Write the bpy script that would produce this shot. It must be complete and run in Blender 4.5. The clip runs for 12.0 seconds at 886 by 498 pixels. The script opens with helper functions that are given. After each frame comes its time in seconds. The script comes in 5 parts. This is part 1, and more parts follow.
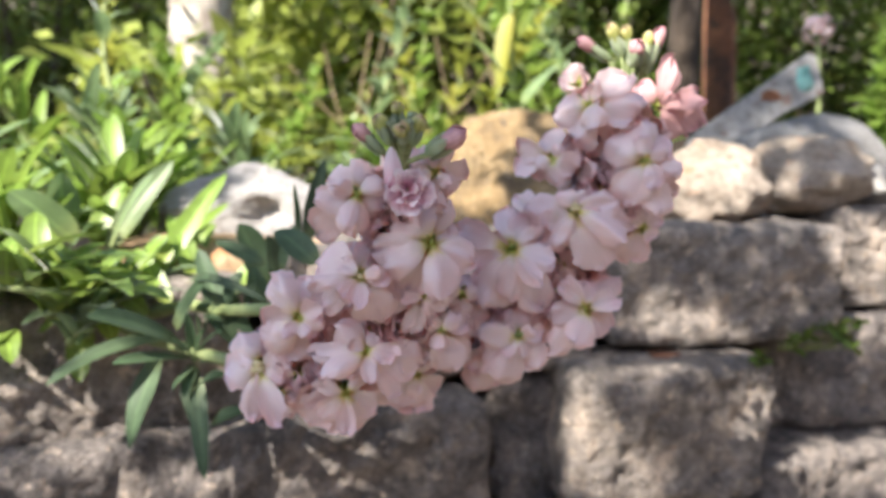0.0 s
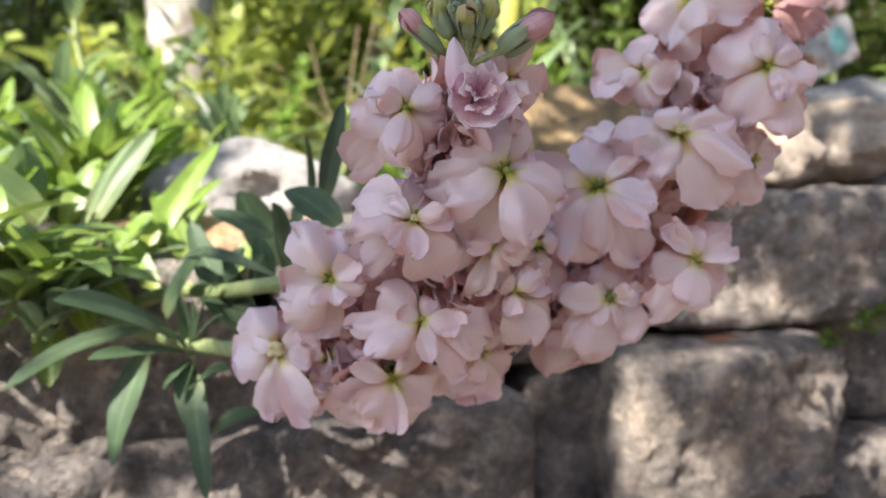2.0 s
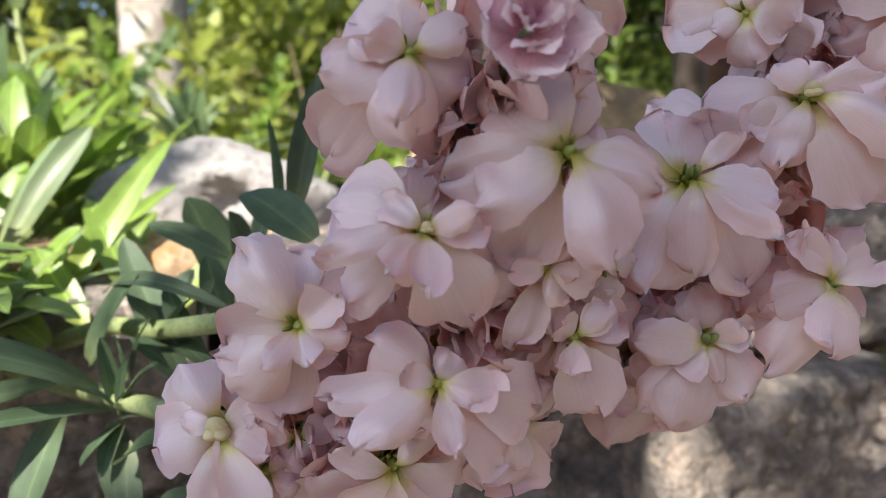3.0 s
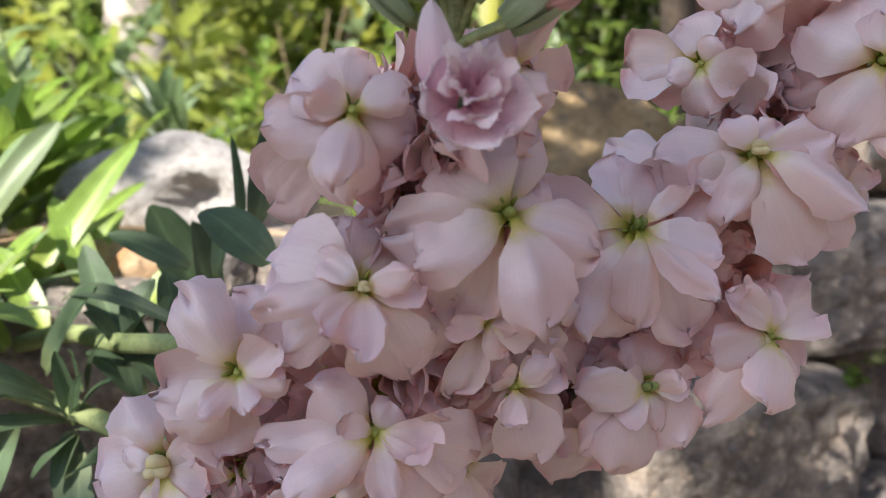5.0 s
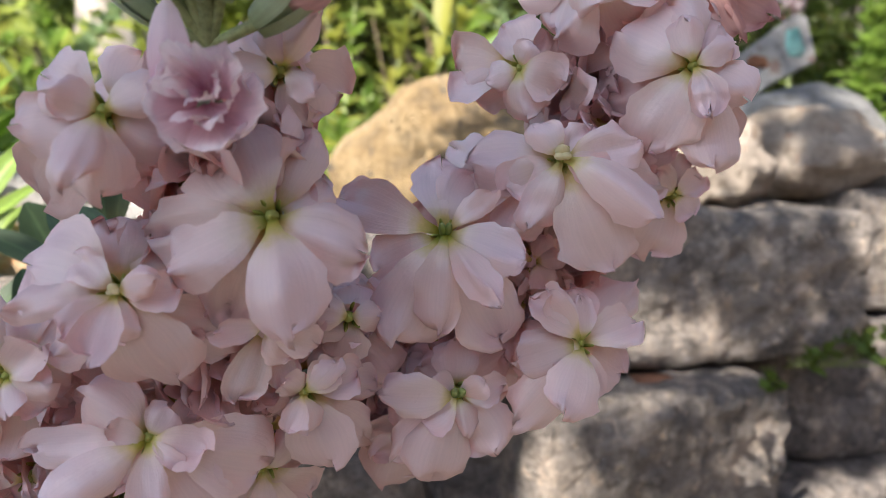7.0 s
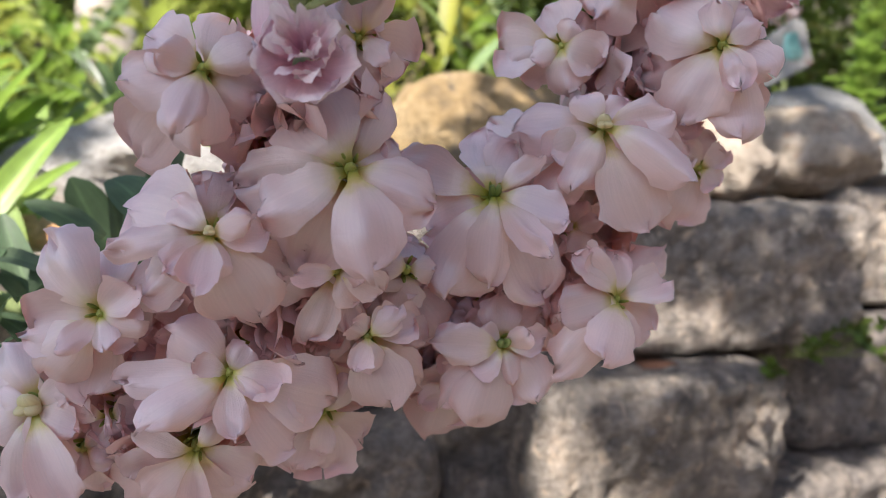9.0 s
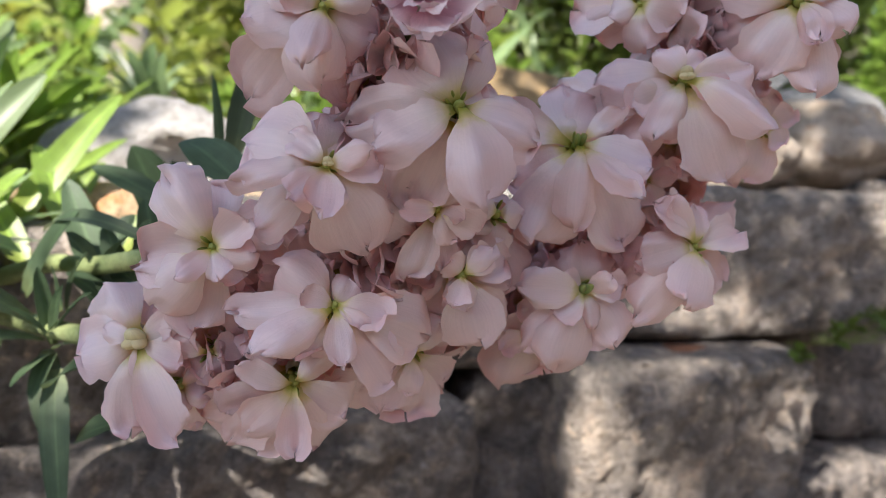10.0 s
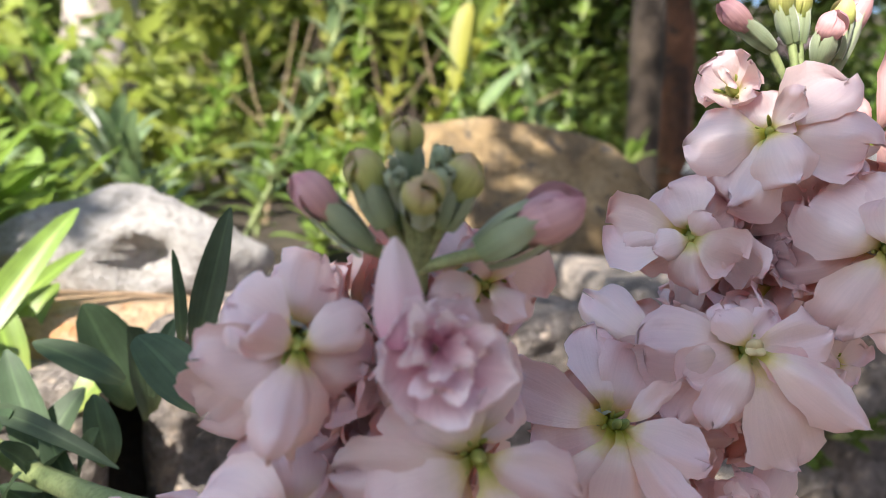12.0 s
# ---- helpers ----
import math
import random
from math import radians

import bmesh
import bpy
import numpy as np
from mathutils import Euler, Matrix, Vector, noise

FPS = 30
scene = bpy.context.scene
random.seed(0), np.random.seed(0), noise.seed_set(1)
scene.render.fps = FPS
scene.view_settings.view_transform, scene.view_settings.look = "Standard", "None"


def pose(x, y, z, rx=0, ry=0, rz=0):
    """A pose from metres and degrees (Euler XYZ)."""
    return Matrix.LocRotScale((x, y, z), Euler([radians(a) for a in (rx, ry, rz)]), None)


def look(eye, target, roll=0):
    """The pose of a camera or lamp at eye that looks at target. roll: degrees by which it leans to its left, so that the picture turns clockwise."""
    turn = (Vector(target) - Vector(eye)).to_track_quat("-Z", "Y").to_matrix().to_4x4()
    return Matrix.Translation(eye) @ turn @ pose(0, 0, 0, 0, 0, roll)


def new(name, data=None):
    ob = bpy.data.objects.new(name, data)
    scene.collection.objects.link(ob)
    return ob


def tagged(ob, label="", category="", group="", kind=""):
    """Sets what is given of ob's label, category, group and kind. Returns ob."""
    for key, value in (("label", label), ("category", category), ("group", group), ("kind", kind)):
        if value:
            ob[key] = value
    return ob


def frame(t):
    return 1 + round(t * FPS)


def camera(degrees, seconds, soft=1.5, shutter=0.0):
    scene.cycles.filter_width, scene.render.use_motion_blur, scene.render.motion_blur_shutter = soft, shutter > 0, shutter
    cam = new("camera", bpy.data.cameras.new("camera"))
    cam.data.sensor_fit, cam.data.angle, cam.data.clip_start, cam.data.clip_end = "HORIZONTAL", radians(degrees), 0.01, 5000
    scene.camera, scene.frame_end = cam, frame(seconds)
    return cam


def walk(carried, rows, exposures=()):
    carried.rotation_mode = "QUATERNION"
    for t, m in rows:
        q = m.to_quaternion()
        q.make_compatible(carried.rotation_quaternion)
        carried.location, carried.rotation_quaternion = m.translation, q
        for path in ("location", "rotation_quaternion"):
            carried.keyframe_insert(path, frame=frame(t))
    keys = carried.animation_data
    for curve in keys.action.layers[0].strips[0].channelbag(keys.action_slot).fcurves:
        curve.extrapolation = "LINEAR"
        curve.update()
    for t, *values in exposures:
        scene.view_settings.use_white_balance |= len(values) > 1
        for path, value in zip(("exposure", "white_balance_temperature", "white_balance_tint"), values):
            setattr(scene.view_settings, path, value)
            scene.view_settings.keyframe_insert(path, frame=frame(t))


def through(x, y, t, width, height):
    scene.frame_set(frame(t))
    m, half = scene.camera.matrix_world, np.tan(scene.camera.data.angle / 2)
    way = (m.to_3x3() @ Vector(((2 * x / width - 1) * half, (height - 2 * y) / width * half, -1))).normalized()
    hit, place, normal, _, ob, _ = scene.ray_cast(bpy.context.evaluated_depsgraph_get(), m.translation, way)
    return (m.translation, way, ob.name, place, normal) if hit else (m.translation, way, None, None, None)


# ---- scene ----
cam = camera(62.9, 12.0, soft=0.75)
PATH = [
    (0, (0.024, 0.016, 0.642), (0.0, 2.006, 0.444), 0.2),
    (0.5, (0.003, 0.048, 0.623), (0.032, 2.042, 0.468), -0.9),
    (1, (0.002, 0.082, 0.611), (0.01, 2.075, 0.443), -0.2),
    (1.5, (0.0, 0.081, 0.614), (0.002, 2.072, 0.422), -0.8),
    (2, (-0.004, 0.082, 0.613), (0.011, 2.075, 0.444), -1.6),
    (2.5, (-0.013, 0.123, 0.616), (0.005, 2.113, 0.419), -2.0),
    (3, (-0.011, 0.158, 0.61), (0.043, 2.153, 0.467), -2.5),
    (5, (-0.002, 0.158, 0.624), (0.089, 2.146, 0.425), -0.5),
    (5.5, (0.004, 0.158, 0.627), (0.107, 2.144, 0.416), -0.2),
    (6, (0.021, 0.16, 0.627), (0.115, 2.146, 0.41), 0.2),
    (6.5, (0.039, 0.159, 0.625), (0.156, 2.146, 0.424), 0.1),
    (8.5, (0.034, 0.15, 0.624), (0.173, 2.136, 0.426), 0.6),
    (9, (0.024, 0.144, 0.615), (0.174, 2.13, 0.429), 1.0),
    (9.5, (0.016, 0.14, 0.607), (0.16, 2.126, 0.419), 1.4),
    (10, (0.002, 0.138, 0.6), (0.155, 2.126, 0.434), 1.4),
    (10.5, (0.002, 0.149, 0.627), (0.154, 2.134, 0.434), 1.9),
    (11, (-0.002, 0.15, 0.653), (0.207, 2.127, 0.43), 2.1),
    (11.5, (0.006, 0.168, 0.659), (0.19, 2.148, 0.449), 1.5),
    (12, (-0.001, 0.18, 0.661), (0.193, 2.161, 0.469), 1.7),
]
walk(cam, [(t, look(eye, target, roll)) for t, eye, target, roll in PATH],
     exposures=((0.0, 1.80, 6200, 10), (2.4, 1.78, 6200, 10), (3.0, 1.63, 6200, 10), (5.0, 1.58, 6200, 10), (9.0, 1.61, 6200, 10), (12.0, 1.63, 6200, 10)))
# a phone lens held close: a small real aperture, focus fixed on the blossoms
cam.data.dof.use_dof = True
cam.data.dof.focus_distance = 0.158
cam.data.dof.aperture_fstop = 15.5

# ---- light ----
SUN = Vector((-0.45, -0.60, 0.66)).normalized()
world = bpy.data.worlds.new("world")
scene.world = world
world.use_nodes = True
sky = world.node_tree.nodes.new("ShaderNodeTexSky")
sky.sky_type = "NISHITA"
sky.sun_disc = False
sky.sun_elevation = math.asin(SUN.z)
sky.sun_rotation = math.atan2(SUN.x, SUN.y)
background = world.node_tree.nodes["Background"]
background.inputs["Strength"].default_value = 0.090
world.node_tree.links.new(sky.outputs[0], background.inputs["Color"])
lamp = bpy.data.lights.new("sun", "SUN")
lamp.energy, lamp.angle, lamp.color = 5.0, radians(0.53), (1.0, 0.91, 0.78)
sun = new("sun", lamp)
sun.matrix_world = look(SUN * 30, (0, 0, 0))

# ---- materials ----
def nodes_of(name):
    m = bpy.data.materials.new(name)
    m.use_nodes = True
    t = m.node_tree
    t.nodes.clear()
    return m, t


def add(t, kind, **values):
    n = t.nodes.new(kind)
    for key, value in values.items():
        n.inputs[key.replace("_", " ")].default_value = value
    return n


def ramp(t, source, stops):
    n = t.nodes.new("ShaderNodeValToRGB")
    while len(n.color_ramp.elements) < len(stops):
        n.color_ramp.elements.new(0.5)
    for e, (at, colour) in zip(n.color_ramp.elements, stops):
        e.position, e.color = at, (*colour, 1)
    t.links.new(source, n.inputs[0])
    return n.outputs[0]


def mix(t, a, b, factor, blend="MIX"):
    n = t.nodes.new("ShaderNodeMix")
    n.data_type, n.blend_type = "RGBA", blend
    for value, socket in ((factor, n.inputs[0]), (a, n.inputs[6]), (b, n.inputs[7])):
        if isinstance(value, bpy.types.NodeSocket):
            t.links.new(value, socket)
        else:
            socket.default_value = value if socket == n.inputs[0] else (*value, 1)
    return n.outputs[2]


def grain(t, scale, detail=4.0, rough=0.6, space="Object", stretch=(1, 1, 1)):
    c = t.nodes.new("ShaderNodeTexCoord")
    g = t.nodes.new("ShaderNodeMapping")
    g.inputs["Scale"].default_value = stretch
    n = add(t, "ShaderNodeTexNoise", Scale=scale, Detail=detail, Roughness=rough)
    t.links.new(c.outputs[space], g.inputs[0])
    t.links.new(g.outputs[0], n.inputs["Vector"])
    return n.outputs[0]


def bumped(t, height, strength, distance):
    n = add(t, "ShaderNodeBump", Strength=strength, Distance=distance)
    t.links.new(height, n.inputs["Height"])
    return n.outputs[0]


def rough_material(name, dark, mid, light, scale, roughness=0.9, relief=0.004, spot=None, pits=0):
    """Stone, soil or bark: three tones in two scales of noise, with relief."""
    m, t = nodes_of(name)
    coarse, fine = grain(t, scale, 5), grain(t, scale * 9, 6, 0.7)
    colour = ramp(t, coarse, ((0.3, dark), (0.5, mid), (0.72, light)))
    colour = mix(t, colour, ramp(t, fine, ((0.32, (0.45, 0.43, 0.4)), (0.55, (1, 1, 1)))), 0.75, "MULTIPLY")
    if spot:
        colour = mix(t, colour, spot, ramp(t, grain(t, scale * 3.1, 3), ((0.58, (0, 0, 0)), (0.68, (1, 1, 1)))))
    info = t.nodes.new("ShaderNodeObjectInfo")
    colour = mix(t, colour, ramp(t, info.outputs["Random"], ((0, (0.82, 0.8, 0.8)), (1, (1.1, 1.06, 1.0)))), 1.0, "MULTIPLY")
    b = add(t, "ShaderNodeBsdfPrincipled", Roughness=roughness)
    t.links.new(colour, b.inputs["Base Color"])
    h = t.nodes.new("ShaderNodeMath")
    h.operation = "ADD"
    t.links.new(coarse, h.inputs[0])
    t.links.new(fine, h.inputs[1])
    height = h.outputs[0]
    if pits:
        c = t.nodes.new("ShaderNodeTexCoord")
        cells = add(t, "ShaderNodeTexVoronoi", Scale=pits)
        t.links.new(c.outputs["Object"], cells.inputs["Vector"])
        grit = t.nodes.new("ShaderNodeMath")
        grit.operation = "MULTIPLY_ADD"
        grit.inputs[1].default_value = -0.55
        t.links.new(cells.outputs["Distance"], grit.inputs[0])
        t.links.new(height, grit.inputs[2])
        height = grit.outputs[0]
        colour = mix(t, colour, ramp(t, cells.outputs["Color"], ((0.1, (0.72, 0.70, 0.68)), (0.9, (1.22, 1.18, 1.12)))), 0.8, "MULTIPLY")
        t.links.new(colour, b.inputs["Base Color"])
    t.links.new(bumped(t, height, 0.9, relief), b.inputs["Normal"])
    o = t.nodes.new("ShaderNodeOutputMaterial")
    t.links.new(b.outputs[0], o.inputs[0])
    return m


def thin_material(name, stops, through=0.4, roughness=0.5, vein=0.15, tint=(1, 1, 1), vary=0.12, veins=(14, 1.2, 1), mottled=0.0, glow=(1, 1, 1), gloss=0.35, sheen=0.0, midrib=0.0, wrinkle=0.0, cool=None):
    """A petal or leaf: colour along its length, fine veins, and light that shines through."""
    m, t = nodes_of(name)
    uv = t.nodes.new("ShaderNodeTexCoord")
    part_uv = t.nodes.new("ShaderNodeSeparateXYZ")
    t.links.new(uv.outputs["UV"], part_uv.inputs[0])
    wobble = grain(t, 260, 2)
    along = t.nodes.new("ShaderNodeMath")
    along.operation = "MULTIPLY_ADD"
    along.inputs[1].default_value = 0.16
    t.links.new(wobble, along.inputs[0])
    t.links.new(part_uv.outputs[1], along.inputs[2])
    colour = ramp(t, along.outputs[0], stops)
    lines = grain(t, 1.0, 3, 0.6, "UV", veins)
    colour = mix(t, colour, ramp(t, lines, ((0.35, (1 - vein, 1 - 1.2 * vein, 1 - vein)), (0.65, (1, 1, 1)))), 1.0, "MULTIPLY")
    if midrib:
        centre = t.nodes.new("ShaderNodeMath")
        centre.operation = "COMPARE"
        centre.inputs[1].default_value, centre.inputs[2].default_value = 0.5, 0.05
        t.links.new(part_uv.outputs[0], centre.inputs[0])
        colour = mix(t, colour, mix(t, colour, (1.0 + midrib, 1.0 + midrib, 1.0 + midrib * 0.8), 1.0, "MULTIPLY"), centre.outputs[0])
    if mottled:
        colour = mix(t, colour, ramp(t, grain(t, 90, 4), ((0.35, (1 - mottled, 1 - mottled, 1 - mottled)), (0.65, (1, 1, 1)))), 1.0, "MULTIPLY")
    info = t.nodes.new("ShaderNodeObjectInfo")
    island = t.nodes.new("ShaderNodeNewGeometry")
    total = t.nodes.new("ShaderNodeMath")
    total.operation = "ADD"
    t.links.new(info.outputs["Random"], total.inputs[0])
    t.links.new(island.outputs["Random Per Island"], total.inputs[1])
    wrap = t.nodes.new("ShaderNodeMath")
    wrap.operation = "FRACT"
    t.links.new(total.outputs[0], wrap.inputs[0])
    low = tuple(c * (1 - vary * k) for c, k in zip(tint, (1.0, 1.25, 1.15)))
    colour = mix(t, colour, ramp(t, wrap.outputs[0], ((0, low), (0.6, tint), (1, cool or tint))), 1.0, "MULTIPLY")
    b = add(t, "ShaderNodeBsdfPrincipled", Roughness=roughness)
    b.inputs["Specular IOR Level"].default_value = gloss
    b.inputs["Sheen Weight"].default_value = sheen
    b.inputs["Sheen Roughness"].default_value = 0.4
    t.links.new(colour, b.inputs["Base Color"])
    relief = bumped(t, lines, 0.25, 0.0004)
    if wrinkle:
        soft = add(t, "ShaderNodeBump", Strength=wrinkle, Distance=0.0012)
        t.links.new(grain(t, 300, 3), soft.inputs["Height"])
        t.links.new(relief, soft.inputs["Normal"])
        relief = soft.outputs[0]
    t.links.new(relief, b.inputs["Normal"])
    s = t.nodes.new("ShaderNodeBsdfTranslucent")
    t.links.new(mix(t, colour, glow, 1.0, "MULTIPLY"), s.inputs["Color"])
    w = t.nodes.new("ShaderNodeMixShader")
    w.inputs[0].default_value = through
    t.links.new(b.outputs[0], w.inputs[1])
    t.links.new(s.outputs[0], w.inputs[2])
    o = t.nodes.new("ShaderNodeOutputMaterial")
    t.links.new(w.outputs[0], o.inputs[0])
    return m


PETAL = thin_material("petal", ((0.10, (0.20, 0.28, 0.02)), (0.165, (0.46, 0.50, 0.06)), (0.24, (0.74, 0.68, 0.28)), (0.33, (0.86, 0.77, 0.67)), (0.46, (0.86, 0.74, 0.72)), (0.98, (0.85, 0.70, 0.715))), 0.31, 0.36, 0.05, vary=0.15, veins=(26, 1.4, 1), glow=(1.0, 0.44, 0.33), gloss=1.0, wrinkle=0.2, cool=(0.99, 1.02, 1.07))
HALF = thin_material("half_open_petal", ((0.05, (0.52, 0.18, 0.26)), (0.25, (0.82, 0.50, 0.57)), (0.5, (0.90, 0.66, 0.70)), (1.1, (0.93, 0.80, 0.81))), 0.35, 0.5, 0.10, veins=(20, 1.4, 1))
YOUNG = thin_material("young_petal", ((0.05, (0.50, 0.34, 0.26)), (0.3, (0.70, 0.42, 0.40)), (0.8, (0.74, 0.46, 0.46)), (1.0, (0.60, 0.32, 0.34))), 0.3, 0.5, 0.2, veins=(7, 0.7, 1))
PALE = thin_material("pale_bud", ((0.05, (0.40, 0.48, 0.14)), (0.5, (0.56, 0.60, 0.18)), (0.85, (0.62, 0.60, 0.24)), (1.0, (0.66, 0.52, 0.30))), 0.35, 0.5, 0.2)
HEART = thin_material("flower_heart", ((0.0, (0.10, 0.17, 0.02)), (0.5, (0.26, 0.34, 0.05)), (1.0, (0.50, 0.52, 0.14))), 0.3, 0.5, 0.1)
SEPAL = thin_material("sepal", ((0.0, (0.34, 0.44, 0.19)), (0.5, (0.40, 0.49, 0.29)), (1.0, (0.46, 0.52, 0.32))), 0.25, 0.75, 0.12, mottled=0.3, sheen=0.6)
PISTIL = thin_material("pistil", ((0.0, (0.10, 0.17, 0.03)), (0.6, (0.20, 0.30, 0.07)), (1.0, (0.34, 0.42, 0.14))), 0.15, 0.4, 0.15)
# darker leaf copy: shade below the spikes is put into its colour
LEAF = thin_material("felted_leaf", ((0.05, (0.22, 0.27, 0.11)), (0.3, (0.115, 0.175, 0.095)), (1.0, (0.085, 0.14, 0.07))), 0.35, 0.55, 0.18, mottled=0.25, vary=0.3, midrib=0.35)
FRESH = thin_material("fresh_leaf", ((0.05, (0.43, 0.51, 0.10)), (0.4, (0.295, 0.44, 0.08)), (1.0, (0.26, 0.41, 0.07))), 0.5, 0.40, 0.2, mottled=0.2, vary=0.25, midrib=0.5, gloss=0.6, sheen=0.35)
# paler leaf copy with the sun's brightness put into its colour
SUNLEAF = thin_material("sunlit_leaf", ((0.05, (0.38, 0.45, 0.17)), (0.4, (0.25, 0.36, 0.16)), (1.0, (0.225, 0.335, 0.15))), 0.45, 0.45, 0.18, mottled=0.2, vary=0.2, midrib=0.45, gloss=0.6, sheen=0.6)
SHRUB = thin_material("shrub_leaf", ((0.0, (0.15, 0.205, 0.042)), (0.5, (0.125, 0.195, 0.04)), (1.0, (0.15, 0.22, 0.042))), 0.45, 0.40, 0.15, vary=0.55)
YELLOW = thin_material("yellowing_leaf", ((0.0, (0.48, 0.50, 0.11)), (1.0, (0.42, 0.48, 0.08))), 0.45, 0.5, 0.15, vary=0.3, midrib=0.3)
STEM = rough_material("stem", (0.20, 0.26, 0.10), (0.26, 0.32, 0.13), (0.34, 0.38, 0.18), 60, 0.7, 0.0004)
DRY = rough_material("dry_stem", (0.14, 0.10, 0.06), (0.24, 0.18, 0.11), (0.34, 0.27, 0.18), 40, 0.85, 0.001)
BLOCK = rough_material("split_concrete", (0.15, 0.14, 0.145), (0.35, 0.32, 0.31), (0.66, 0.58, 0.52), 34, 0.95, 0.011, (0.60, 0.51, 0.44), pits=190)
SOIL = rough_material("soil", (0.03, 0.022, 0.016), (0.06, 0.045, 0.032), (0.11, 0.085, 0.06), 25, 0.95, 0.01)
PATHM = rough_material("path_gravel", (0.10, 0.09, 0.08), (0.18, 0.165, 0.145), (0.28, 0.25, 0.22), 18, 0.95, 0.01)
PALE_STONE = rough_material("bleached_stone", (0.26, 0.255, 0.26), (0.40, 0.39, 0.39), (0.52, 0.51, 0.50), 20, 0.85, 0.006)
CREAM_STONE = rough_material("cream_stone", (0.32, 0.25, 0.19), (0.52, 0.44, 0.36), (0.66, 0.58, 0.50), 16, 0.9, 0.012, (0.46, 0.27, 0.17))
OCHRE_STONE = rough_material("ochre_stone", (0.12, 0.10, 0.08), (0.38, 0.27, 0.14), (0.54, 0.42, 0.26), 19, 0.9, 0.012, (0.13, 0.11, 0.09))
GREY_STONE = rough_material("grey_stone", (0.14, 0.145, 0.155), (0.22, 0.225, 0.24), (0.30, 0.30, 0.31), 14, 0.85, 0.008)
TERRACOTTA = rough_material("terracotta", (0.16, 0.07, 0.04), (0.24, 0.11, 0.06), (0.32, 0.16, 0.10), 60, 0.9, 0.001)
BARK = rough_material("bark", (0.025, 0.018, 0.013), (0.055, 0.04, 0.03), (0.10, 0.075, 0.055), 14, 0.95, 0.01)
RED_BARK = rough_material("red_bark", (0.07, 0.04, 0.03), (0.20, 0.085, 0.045), (0.40, 0.19, 0.10), 11, 0.95, 0.01, (0.05, 0.035, 0.03))
WHITE_BARK = rough_material("white_bark", (0.28, 0.24, 0.21), (0.52, 0.47, 0.43), (0.70, 0.66, 0.62), 12, 0.9, 0.008, (0.30, 0.22, 0.18))
SHELL = rough_material("painted_slab", (0.16, 0.165, 0.175), (0.26, 0.265, 0.275), (0.38, 0.37, 0.36), 14, 0.6, 0.002, (0.13, 0.09, 0.08))
TEAL = rough_material("teal_glaze", (0.10, 0.30, 0.28), (0.18, 0.42, 0.40), (0.35, 0.52, 0.48), 20, 0.4, 0.001)
RENDER = rough_material("rendered_wall", (0.11, 0.095, 0.085), (0.15, 0.13, 0.115), (0.19, 0.165, 0.145), 6, 0.95, 0.004)
TAN_STONE = rough_material("tan_stone", (0.26, 0.17, 0.10), (0.48, 0.33, 0.20), (0.62, 0.48, 0.34), 22, 0.9, 0.008, (0.52, 0.27, 0.13))
CREAM = thin_material("cream_heart", ((0.0, (0.50, 0.50, 0.16)), (0.5, (0.78, 0.68, 0.36)), (1.0, (0.82, 0.72, 0.42))), 0.3, 0.4, 0.08)

# ---- makers ----
def mesh_object(name, bm, material, parent=None, label="", smooth=True):
    data = bpy.data.meshes.new(name)
    bm.to_mesh(data)
    bm.free()
    for f in data.polygons:
        f.use_smooth = smooth
    data.materials.append(material)
    ob = new(name, data)
    ob.parent = parent
    if label:
        tagged(ob, label)
    return ob


def part(name, bm, material, parent, label=""):
    return mesh_object(name, bm, material, parent, label)


def thing(name, label, category, group="", kind="", at=(0, 0, 0)):
    ob = new(name)
    ob.empty_display_size = 0.02
    ob.location = at
    return tagged(ob, label, category, group, kind)


def frame_of(normal):
    """Axes of a flower that faces along normal: x level, y upward, z outward."""
    n = Vector(normal).normalized()
    x = Vector((0, 0, 1)).cross(n)
    x = x.normalized() if x.length > 0.05 else Vector((1, 0, 0))
    return x, n.cross(x), n


def sheet(bm, rows, uv=True):
    """A strip of quads from rows of points, with u across and v along."""
    layer = bm.loops.layers.uv.verify()
    grid = [[bm.verts.new(p) for p in row] for row in rows]
    nv, nu = len(rows) - 1, len(rows[0]) - 1
    for j in range(nv):
        for i in range(nu):
            f = bm.faces.new((grid[j][i], grid[j][i + 1], grid[j + 1][i + 1], grid[j + 1][i]))
            for loop, (a, b) in zip(f.loops, ((i, j), (i + 1, j), (i + 1, j + 1), (i, j + 1))):
                loop[layer].uv = (a / nu, b / nv)
    return grid


